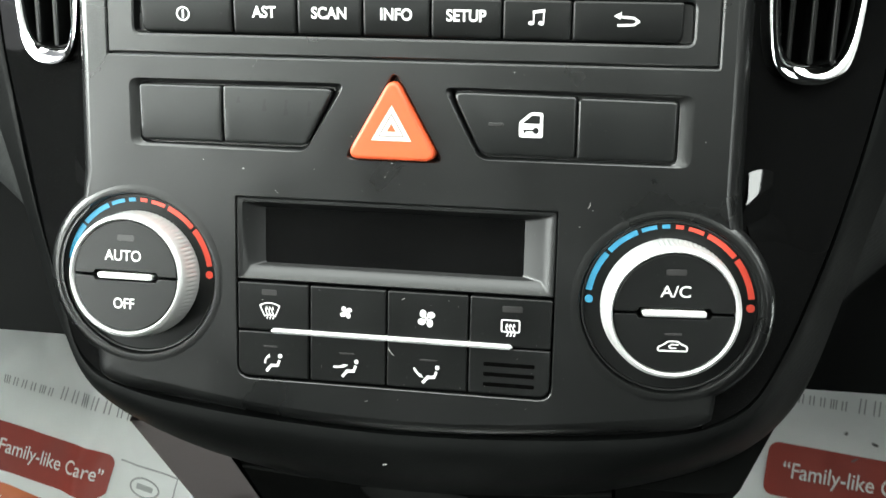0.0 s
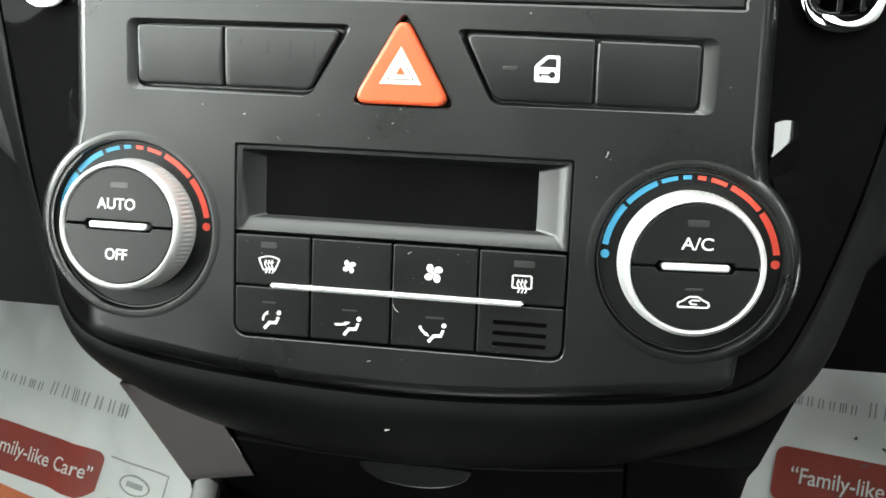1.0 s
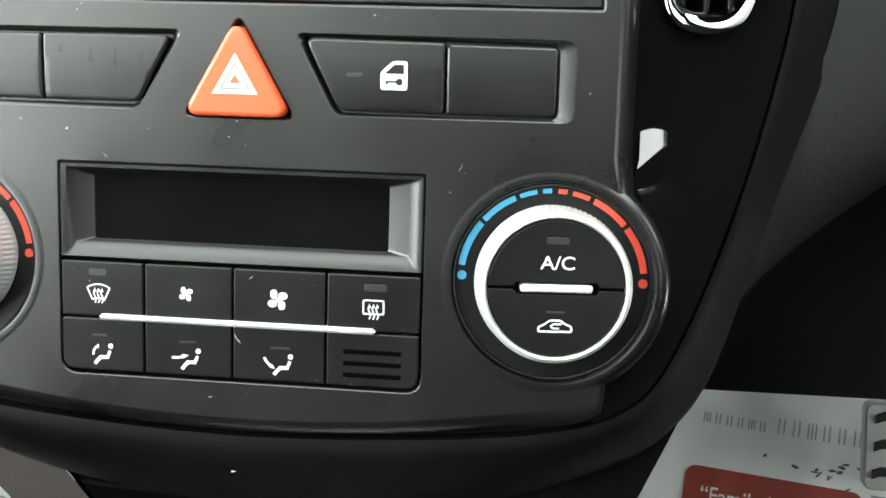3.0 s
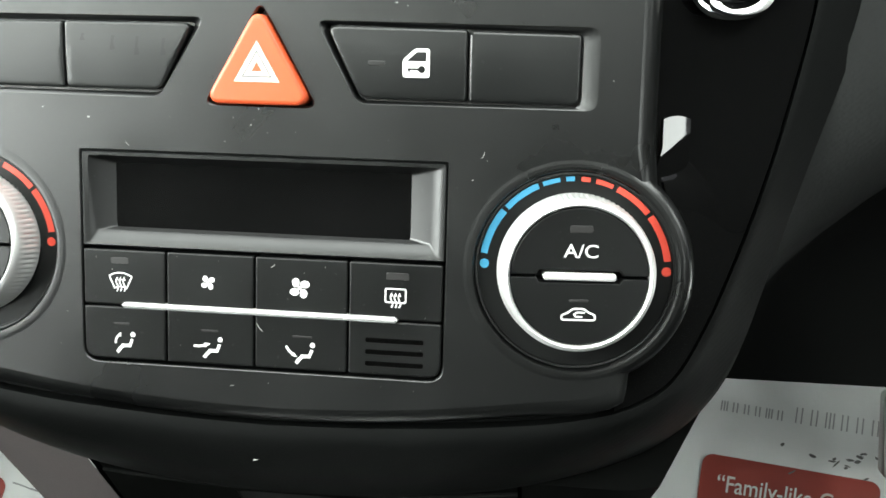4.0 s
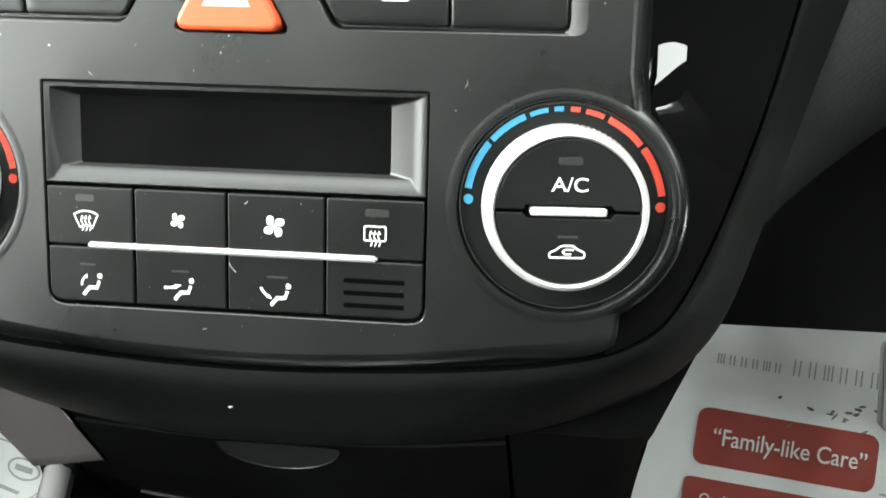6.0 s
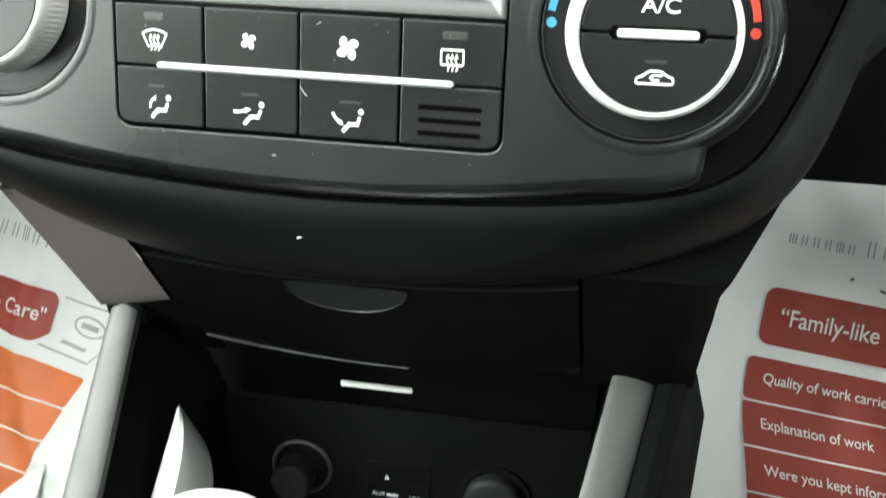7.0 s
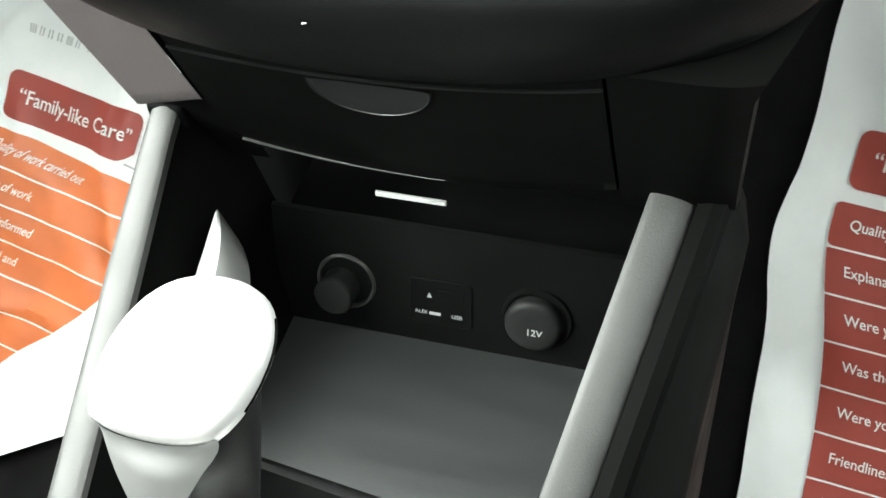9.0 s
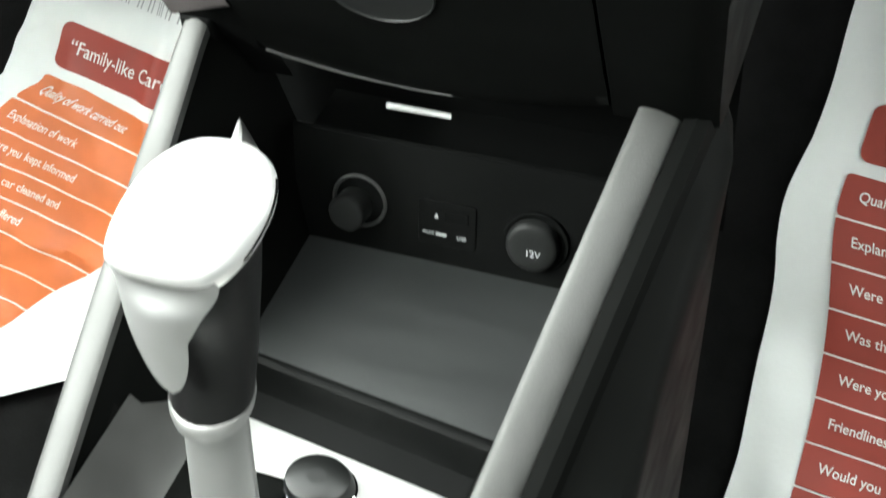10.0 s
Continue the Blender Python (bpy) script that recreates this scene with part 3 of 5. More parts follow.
def seat_icon(cx, cz, kind):
    """A seated figure's plain outline with an arrow for the way the air goes."""
    bm = bmesh.new()
    flat(bm, circle(cx + 2.55, cz + 2.75, 0.75, 14), YP)
    stroke(bm, [(cx + 2.25, cz + 1.15), (cx + 2.0, cz + 0.4), (cx + 1.6, cz - 0.4)], 0.85, YP)
    stroke(bm, [(cx + 1.7, cz - 0.5), (cx - 0.6, cz - 0.6)], 1.0, YP - 0.04)
    stroke(bm, [(cx - 0.5, cz - 0.7), (cx - 1.4, cz - 1.6), (cx - 2.0, cz - 2.4)], 1.0, YP - 0.08)
    if kind == 0:
        stroke(bm, [(cx - 2.7, cz + 0.1), (cx - 2.5, cz + 1.3), (cx - 1.8, cz + 2.3)], 0.6, YP)
        flat(bm, [(cx - 2.2, cz + 2.3), (cx - 1.0, cz + 1.9), (cx - 1.0, cz + 3.3)], YP - 0.05)
    elif kind == 1:
        stroke(bm, [(cx - 5.0, cz + 0.6), (cx - 3.6, cz + 0.6), (cx - 1.6, cz + 1.0)], 0.7, YP)
        flat(bm, [(cx - 2.0, cz + 0.3), (cx - 0.2, cz + 1.5), (cx - 2.2, cz + 1.7)], YP - 0.05)
    else:
        stroke(bm, [(cx - 5.0, cz + 2.0), (cx - 4.2, cz + 0.8), (cx - 3.2, cz - 0.1)], 0.7, YP)
        flat(bm, [(cx - 3.6, cz - 0.5), (cx - 2.8, cz + 0.5), (cx - 1.9, cz - 0.9)], YP - 0.05)
    return bm


part("demist_symbol", windscreen_icon(), WHITE, BT[0][0])
part("small_fan_symbol", fan_icon(-15.0, -36.5, 2.05), WHITE, BT[0][1])
part("large_fan_symbol", fan_icon(11.6, -36.7, 2.95), WHITE, BT[0][2])
part("rear_heater_symbol", rear_icon(), WHITE, BT[0][3])
for k, cx in enumerate((-40.0, -14.0, 12.9)):
    part("airflow_symbol", seat_icon(cx, -55.6, k), WHITE, BT[1][k])
for cx, cz, row, k, w, h in [(-41.1, -31.5, 0, 0, 5.2, 1.9), (39.3, -32.0, 0, 3, 6.4, 2.0), (-40.8, -49.8, 1, 0, 4.4, 0.6), (-14.6, -50.4, 1, 1, 4.8, 0.6), (12.4, -50.6, 1, 2, 5.6, 0.6)]:
    bm = bmesh.new()
    prism(bm, rounded(rect(cx, cz, w, h), 0.6), -0.3, 0.3, 0.1)
    part("indicator", bm, AMBER, BT[row][k])
for k in range(3):
    bm = bmesh.new()
    flat(bm, rounded(rect(38.7, -50.3 - 3.35 * k, 16.4, 1.35), 0.5), YP)
    part("vent_slot", bm, SLOT, BT[1][3])
bm = bmesh.new()
prism(bm, rounded([(-40.4, -45.05), (39.7, -45.05), (39.7, -43.35), (-40.4, -43.35)], 0.9), -1.6, 1.0, 0.7)
part("silver_strip", bm, SILVER, clim, "slim satin silver strip")


# ---------- rotary knobs ----------
def knob(sx, top, low, label):
    cx, cz = sx * KX, KZ
    ob = thing("rotary_knob", DASH, (cx, 4, cz), label, "rotary knob", group="temperature knobs")
    bm = bmesh.new()
    lathe(bm, [(27.1, 6.0), (27.1, 2.0), (26.9, 1.7), (26.4, 1.9), (26.2, 2.4), (20.5, 2.4)], cx, cz, 96, cap=False)
    dial = part("dial_face", bm, BUTTON, ob, "matte black scale ring")
    # scale marks, blue to the left, red to the right
    for side, mat in ((1, BLUE), (-1, RED)):
        for a0, a1 in ((8.5, 38.5), (41.0, 65), (68.0, 79.0), (82.5, 88.0)):
            bm = bmesh.new()
            aa, bb = (180 - a0, 180 - a1) if side == 1 else (a0, a1)
            wid = 0.95 if a1 < 40 else 0.82 if a1 < 66 else 0.62
            p = circle(cx, cz, 25.0 + wid, 10, aa, bb) + circle(cx, cz, 25.0 - wid, 10, bb, aa)
            flat(bm, p, 2.32)
            part("scale_mark", bm, mat, dial)
        bm = bmesh.new()
        aa = 178.0 if side == 1 else 2.0
        flat(bm, circle(cx + 24.6 * math.cos(radians(aa)), cz + 24.6 * math.sin(radians(aa)), 1.3, 16), 2.32)
        part("scale_dot", bm, mat, dial)
    bm = bmesh.new()

    def wave(i, r, y):
        return -0.34 if i % 3 == 0 and -6.0 < y < 1.0 else 0.0

    lathe(bm, [(21.3, 2.6), (21.2, 0.9), (21.0, -0.5), (20.8, -3.0), (20.6, -5.2), (20.4, -7.0), (20.1, -8.2), (19.6, -9.0), (19.0, -9.2), (18.5, -8.7), (18.3, -6.0)], cx, cz, 264, wave, cap=False)
    part("ring", bm, SILVER, ob, "satin silver ring with fine grip ridges", 60)
    for up in (1, -1):
        pts = circle(0, 0, 18.2, 40, 2, 178)
        pts = [(x, max(z, 0.35)) for x, z in pts]
        notch = [(-18.0, 0.35), (-11.4, 0.35), (-10.6, 1.6), (10.6, 1.6), (11.4, 0.35), (18.0, 0.35)]
        pts = pts[1:-1] + notch
        pts = [(cx + x, cz + up * z) for x, z in pts]
        if up < 0:
            pts = list(reversed(pts))
        bm = bmesh.new()
        prism(bm, pts, -8.4, -4.0, 0.35, 2)
        half = part("push_button", bm, BUTTON, ob)
        bm = bmesh.new()
        zc = cz + up * 1.0
        if up > 0:
            bm.free()
            part("lettering", letters(top, 5.0, cx - (0.8 if sx < 0 else -0.2), cz + 6.6, -8.48, 0.03, 0.92 if sx < 0 else 1.12), WHITE, half)
            bm = bmesh.new()
            prism(bm, rounded(rect(cx, cz + 12.6, 6.0, 1.9), 0.6), -8.5, -8.0, 0.1)
            part("indicator", bm, AMBER, half)
        elif low:
            bm.free()
            part("lettering", letters(low, 4.9, cx - 0.4, cz - 9.2, -8.48, 0.05, 0.88), WHITE, half)
        else:
            x, z = cx, cz - 10.2
            stroke(bm, rounded([(x - 4.4, z - 1.3), (x + 4.4, z - 1.3), (x + 4.4, z + 0.1), (x + 2.6, z + 0.8), (x + 1.4, z + 1.7), (x - 1.4, z + 1.7), (x - 2.9, z + 0.5), (x - 4.4, z - 0.1)], 0.6), 0.5, -8.48, closed=True)
            stroke(bm, [(x + 1.6, z + 0.7), (x - 0.4, z + 0.7), (x - 1.1, z + 0.15), (x - 0.6, z - 0.45), (x + 1.0, z - 0.45)], 0.45, -8.48)
            part("recirculation_symbol", bm, WHITE, half)
            bm = bmesh.new()
            prism(bm, rounded(rect(cx, cz - 6.4, 5.0, 0.7), 0.3), -8.5, -8.0, 0.1)
            part("indicator", bm, AMBER, half)
    bm = bmesh.new()
    prism(bm, rounded(rect(cx, cz, 19.2, 2.1), 1.0), -9.2, -4.0, 0.5)
    part("silver_bar", bm, SILVER, ob)
    # the turning part leans a little in its dial
    lean = Matrix.Rotation(radians(8 if sx > 0 else -1), 4, "Z") @ Matrix.Rotation(radians(-1 if sx > 0 else -5), 4, "X")
    for o_ in ob.children_recursive:
        if o_ is not dial and o_.parent is not dial:
            o_.data.transform(lean)
    return ob


knob(-1, "AUTO", "OFF", "black rotary temperature knob with silver ring and AUTO and OFF buttons")
knob(1, "A/C", None, "black rotary temperature knob with silver ring and A/C button")

# ---------- radio ----------
radio = thing("radio", DASH, (0, 3, 44), "charcoal car radio with a row of dark labelled buttons", "car radio")
bm = bmesh.new()
o = rounded([(-95.3, 45.0), (97.9, 45.0), (97.9, 94.5), (-95.3, 94.5)], 0.8)
h = rounded([(-86.8, 50.6), (91.0, 50.4), (91.0, 64.5), (-86.8, 64.5)], 3.0)
edges = []
lp = []
for pts in (inset(o, 0.6), h):
    vs = ring_of(bm, pts, -0.2)
    lp.append(vs)
    edges += [bm.edges.new((vs[i], vs[(i + 1) % len(vs)])) for i in range(len(vs))]
bmesh.ops.triangle_fill(bm, use_beauty=True, edges=edges)
e1 = ring_of(bm, o, 0.4)
bridge(bm, lp[0], e1)
bridge(bm, e1, ring_of(bm, o, 3.0))
e0 = ring_of(bm, inset(h, 0.7), 0.05)
bridge(bm, lp[1], e0)
e2 = ring_of(bm, inset(h, 1.5), 3.6)
bridge(bm, e0, e2)
bm.faces.new(e2)
part("face", bm, FACE, radio, "", 14)
RX = [-83.2, -52.3, -31.3, -10.2, 11.2, 33.3, 54.3, 87.2]
for k in range(7):
    x0, x1 = RX[k] + 0.2, RX[k + 1] - 0.2
    bm = bmesh.new()
    prism(bm, rounded([(x0, 51.8), (x1, 51.8), (x1, 63.6), (x0, 63.6)], [2.6 if k == 0 else 1.0, 2.6 if k == 6 else 1.0, 1.0, 1.0]), -1.4, 3.6, 0.8, 4)
    crown(bm, 51.8, 63.6, 1.0, 3.5)
    kb = part("button", bm, BUTTON, radio)
    cx = (x0 + x1) / 2
    word = ["", "AST", "SCAN", "INFO", "SETUP", "", ""][k]
    if word:
        part("lettering", crown(letters(word, 4.9, cx, 58.4, -1.47, 0.13, 0.90), 51.8, 63.6, 1.0, 99, 12), WHITE, kb)
        continue
    bm = bmesh.new()
    if k == 0:
        cx -= 1.0
        stroke(bm, circle(cx, 57.6, 2.0, 24), 0.55, -1.47, closed=True)
        stroke(bm, [(cx, 56.5), (cx, 58.7)], 0.7, -1.47)
        part("power_symbol", crown(bm, 51.8, 63.6, 1.0, 99, 12), WHITE, kb)
    elif k == 5:
        for dx in (-1.5, 1.5):
            flat(bm, [(cx + dx + 0.9 * math.cos(u) - 0.2, 56.8 + 0.65 * math.sin(u) + 0.0) for u in [2 * math.pi * i / 14 for i in range(14)]], -1.47)
            stroke(bm, [(cx + dx + 0.5, 56.9), (cx + dx + 0.6, 60.2)], 0.45, -1.50)
        stroke(bm, [(cx - 1.0, 60.0), (cx + 2.2, 60.5)], 0.9, -1.53)
        part("note_symbol", crown(bm, 51.8, 63.6, 1.0, 99, 12), WHITE, kb)
    else:
        stroke(bm, [(cx - 3.2, 59.2), (cx + 1.8, 58.8), (cx + 3.2, 57.8), (cx + 1.8, 56.8), (cx - 2.8, 56.6)], 0.75, -1.47)
        flat(bm, [(cx - 4.2, 59.3), (cx - 2.2, 58.3), (cx - 1.8, 60.6)], -1.53)
        part("return_symbol", crown(bm, 51.8, 63.6, 1.0, 99, 12), WHITE, kb)

# ---------- air vents ----------
def vent(sx):
    ob = thing("air_vent", DASH, (sx * 126, 24, 40), "black air vent with a chrome U-shaped rim", "air vent", group="air vents")
    out = [(sx * x, z) for x, z in [(111.5, 97), (112.0, 60), (114.2, 46.5), (118.5, 41.0), (126, 39.6), (133.5, 41.0), (138.8, 46.0), (141.5, 62), (144.0, 97)]]
    inn = [(sx * x, z) for x, z in [(115.0, 97), (115.4, 60), (117.4, 49.6), (120.4, 46.4), (126, 45.6), (132.0, 46.4), (135.4, 49.6), (137.8, 62), (140.2, 97)]]
    po, pi_ = along(out, 90), along(inn, 90)
    bm = bmesh.new()
    rows = []
    for (xo, zo), (xi, zi) in zip(po, pi_):
        g = trim_y((abs(xo) - 106) / 47)
        row = [(xo, g + 2, zo)]
        for k in range(7):
            t = k / 6
            row.append((xo + (xi - xo) * t, g - 3.0 - 0.7 * math.sin(math.pi * t) + 3.2 * t ** 1.2, zo + (zi - zo) * t))
        row.append((xi, g + 9, zi))
        rows.append(row)
    grid(bm, rows)
    part("chrome_rim", bm, CHROME, ob, "polished chrome rim", 60)
    bm = bmesh.new()
    ring = inset([p for p in (pi_ if sx > 0 else list(reversed(pi_)))], 0.0)
    a_ = [bm.verts.new((x, 22, z)) for x, z in ring]
    b_ = [bm.verts.new((126 * sx + (x - 126 * sx) * 0.85, 44, z + 1.5)) for x, z in ring]
    for i in range(len(a_) - 1):
        bm.faces.new((a_[i], a_[i + 1], b_[i + 1], b_[i]))
    bm.faces.new(b_)
    part("housing", bm, VOID, ob)
    for k in range(3):
        bm = bmesh.new()
        xc = sx * (119.5 + 6.6 * k)
        prism(bm, rounded([(xc - 0.9, 45.8), (xc + 0.9, 45.8), (xc + 0.9 + sx * 1.2, 97), (xc - 0.9 + sx * 1.2, 97)], 0.5), 23, 40, 0.6)
        part("vane", bm, BUTTON, ob)
    return ob


vent(-1)
vent(1)


# ---------- dashboard to both sides ----------
def dash_side(sx):
    bm = bmesh.new()
    rows = []
    inner = along([(166, 98), (164, 53), (158, 28), (150, -5), (143.5, -38), (139, -56)], 32)
    for k in range(33):
        t = (k / 32) ** 0.72
        row = []
        xi, zi = inner[k]
        for j in range(22):
            u = j / 21
            x = xi + (520 - xi) * u ** 1.35
            # the face rolls under along a line that rises away from the middle
            turn = -58 + 58 * min(1, max(0, (x - 140) / 60)) ** 0.7
            top = 98
            z = top + (turn - top) * t
            y = 33.5 + 0.16 * (x - xi) + 12 * t ** 3 + 34 * t ** 9
            row.append((sx * x, y, z))
        rows.append(row)
    knee = [rows[-1]]
    rows.insert(0, [(x, y + 2, z + 45) for x, y, z in rows[0]])
    rows.insert(0, [(x, y + 160, z + 30) for x, y, z in rows[0]])
    grid(bm, rows)
    # underside down to the lower edge, its shade put into a blacker colour
    last = knee[0]
    for t in (0.08, 0.2, 0.4, 0.6, 0.8, 0.94, 1.0):
        row = []
        for x, y, z in last:
            ey, ez = 108 + 0.02 * (abs(x) - 140), -83
            row.append((x, y + (ey - y) * t ** 0.7, z + (ez - z) * t ** 1.2))
        knee.append(row)
    knee.append([(x, y + 20, z + 6) for x, y, z in knee[-1]])
    knee.append([(x, y + 240, z + 140) for x, y, z in knee[-1]])
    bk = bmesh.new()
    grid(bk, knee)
    single("knee_panel", bk, KNEE, DASH, (sx * 300, 90, -80), "panel under the dashboard, blackened for shade", "knee panel", "structure")
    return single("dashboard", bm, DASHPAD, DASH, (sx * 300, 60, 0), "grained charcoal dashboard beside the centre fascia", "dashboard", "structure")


dash_side(-1)
dash_side(1)
bm = bmesh.new()
grid(bm, [[(x, 0, 96) for x in range(-170, 171, 20)], [(x, 60, 120) for x in range(-170, 171, 20)], [(x, 320, 150) for x in range(-170, 171, 20)]])
single("dashboard_top", bm, DASHPAD, DASH, (0, 100, 100), "grained charcoal top of the dashboard", "dashboard", "structure")


# ---------- ashtray and lower console ----------
def fy(z):
    return -11 + (632 - z) * 0.36


cons = thing("centre_console", CAR, (-5, -60, 90), "black lower centre console with silver rails and an open tray", "centre console")
# upper fascia of the console, on both sides of the ashtray
# shade put into colour: left pale, black below; right black, widening upwards
def cheek_low(x):
    return 589 + 0.36 * (x + 94)


def cheek_right(z):
    return min(140.0, 111 + 0.04 * max(0.0, z - 575) + 0.68 * max(0.0, z - 641))


steps = [k / 10 for k in range(11)]
bm = bmesh.new()
lx = [-101 + 30.7 * i / 6 for i in range(7)]
grid(bm, [[(x, fy(664 + (cheek_low(x) - 664) * t), 664 + (cheek_low(x) - 664) * t) for x in lx] for t in steps])
grid(bm, [[(x, fy(cheek_low(x)), cheek_low(x)) for x in lx], [(x, fy(cheek_low(x)) + 2, cheek_low(x) - 2) for x in lx], [(x, fy(cheek_low(x)) + 16, cheek_low(x) - 4) for x in lx]])
grid(bm, [[(-101, fy(664 - 77 * t), 664 - 77 * t) for t in steps], [(-103, fy(664 - 77 * t) + 120, 664 - 77 * t) for t in steps]])
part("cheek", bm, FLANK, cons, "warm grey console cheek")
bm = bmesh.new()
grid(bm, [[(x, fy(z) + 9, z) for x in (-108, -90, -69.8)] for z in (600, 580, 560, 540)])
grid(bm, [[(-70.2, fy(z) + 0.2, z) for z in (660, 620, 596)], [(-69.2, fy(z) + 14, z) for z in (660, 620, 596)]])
part("cheek_shade", bm, VOID, cons)
bm = bmesh.new()
zz = [704 - 10 * k for k in range(15)]


def cy(z):
    """The right cheek leans back under the lip above it."""
    return fy(z) if z < 644 else fy(644) + (z - 644) * 1.1


grid(bm, [[(73.4 + (cheek_right(z) - 73.4) * i / 6, cy(z) + 3 * max(0, i - 4) ** 2 / 4, z) for i in range(7)] + [(cheek_right(z) + 0.6, cy(z) + 8, z), (cheek_right(z) + 1.5, cy(z) + 120, z)] for z in zz])
grid(bm, [[(73.4, cy(z), z) for z in zz], [(73.4, 46, z) for z in zz]])
part("cheek", bm, DARK, cons, "console cheek blackened for shade")
bm = bmesh.new()
for xa, xb in ((73.4, 108),):
    grid(bm, [[(xa, 14, 564), (xb, 14, 564)], [(xa, 48, 564), (xb, 48, 564)]])
grid(bm, [[(x, 74, z) for x in range(-110, 111, 10)] for z in (660, 600, 540, 450)])
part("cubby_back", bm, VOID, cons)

ash = thing("ashtray", CAR, (2, 0, 552), "black closed ashtray with a grey thumb scoop", "ashtray")


def lid_top(x):
    return 621.8 + 11.0 * ((x + 8) / 78) ** 2


def lid_low(x):
    return 557.5 + 12.5 * (abs(x - 2) / 70) ** 2


bm = bmesh.new()
lx = [-68.9 + 140.9 * i / 28 for i in range(29)]
grid(bm, [[(x, fy(lid_top(x) + (lid_low(x) - lid_top(x)) * t) + 0.8 - 0.6 * math.sin(math.pi * min(1, t * 1.1)), lid_top(x) + (lid_low(x) - lid_top(x)) * t) for x in lx] for t in [k / 10 for k in range(11)]])
grid(bm, [[(x, fy(lid_top(x)) + 0.8, lid_top(x)) for x in lx], [(x, fy(lid_top(x)) + 1.3, lid_top(x) + 0.7) for x in lx], [(x, fy(664) + 1.3, 664) for x in lx]])
grid(bm, [[(x, fy(lid_low(x)) + 0.8, lid_low(x)) for x in lx], [(x, fy(lid_low(x)) + 2.4, lid_low(x) - 1.6) for x in lx], [(x, fy(lid_low(x)) + 26, lid_low(x) - 2.5) for x in lx]])
for x in (lx[0], lx[-1]):
    grid(bm, [[(x, fy(641) + 0.8, 641), (x, fy(600) + 0.8, 600), (x, fy(lid_low(x)) + 0.8, lid_low(x))], [(x, fy(641) + 20, 641), (x, fy(600) + 20, 600), (x, fy(lid_low(x)) + 20, lid_low(x))]])
lid = part("lid", bm, DARK, ash)
bm = bmesh.new()
arc = [math.pi * i / 28 for i in range(29)]


def scoop_loop(grow, back):
    vs_ = []
    for a_ in arc:
        x, z = -2.6 - 2.0 * math.sin(a_) + 20.4 * grow * math.cos(a_), 621.4 - 17.6 * grow * math.sin(a_) ** 0.95
        vs_.append(bm.verts.new((x, fy(z) + back, z)))
    return vs_


last = scoop_loop(1.0, -0.4)
for grow, back in ((0.9, 0.0), (0.7, 0.16), (0.4, 0.22)):
    nxt = scoop_loop(grow, back)
    for i in range(len(arc) - 1):
        bm.faces.new((last[i], last[i + 1], nxt[i + 1], nxt[i]))
    last = nxt
bm.faces.new(last)
scoop = part("thumb_scoop", bm, CAPS, lid, "grey thumb scoop")
bm = bmesh.new()
inner, mid, outer = scoop_loop(0.985, -0.45), scoop_loop(1.0, -0.8), scoop_loop(1.02, 0.2)
for i in range(len(arc) - 1):
    bm.faces.new((inner[i], inner[i + 1], mid[i + 1], mid[i]))
    bm.faces.new((mid[i], mid[i + 1], outer[i + 1], outer[i]))
part("rim", bm, EDGE, scoop)
bm = bmesh.new()
ex = [-66 + 5 * i for i in range(16)]
grid(bm, [[(x, fy(lid_low(x)) + 0.5, lid_low(x) + 1.0 - 0.7 * i / 15) for i, x in enumerate(ex)], [(x, fy(lid_low(x)) - 0.6 + 0.9 * i / 15, lid_low(x) + 0.5 - 0.4 * i / 15) for i, x in enumerate(ex)], [(x, fy(lid_low(x)) + 0.9, lid_low(x) - 0.4 + 0.2 * i / 15) for i, x in enumerate(ex)]])
part("pale_edge", bm, PALE_EDGE, lid)
bm = bmesh.new()
grid(bm, [[(x, fy(lid_top(x)) + 0.4, lid_top(x) + 0.1) for x in lx], [(x, fy(lid_top(x)) + 0.5, lid_top(x) + 0.7) for x in lx], [(x, fy(lid_top(x)) + 1.8, lid_top(x) + 1.2) for x in lx]])
part("top_edge", bm, BUTTON, lid)
bm = bmesh.new()
box(bm, -15.5, 11.5, 8.0, 9.4, 553.2, 555.2, 0.3)
part("metal_strip", bm, SILVER, ash, "short polished metal strip")

# cubby walls
bm = bmesh.new()


def rz(y):
    return 562 + 0.58 * y


def rx_right(y):
    return 85 + (y - 14) * 0.195


rows = []
for y in (40, 18, -20, -60, -110, -160, -260):
    back = 0 if y > -70 else 20
    rows.append([(-97, y, rz(min(y, 18))), (-90 - back / 10, y, rz(min(y, 18)) - 12), (-74 - back * 0.85, y, 475), (-66 - back, y, 440)])
grid(bm, rows)
part("inner_wall", bm, DARK, cons)
bm = bmesh.new()
rows = []
for y in (44, 18, -20, -60, -110, -160, -260):
    xr = rx_right(max(y, -140))
    rows.append([(xr + 2, y, rz(min(y, 18))), (xr - 4, y, rz(min(y, 18)) - 12), (xr - 9, y, 480), (min(xr - 12, 66), y, 440)])
grid(bm, rows)
part("inner_wall", bm, DARK, cons)
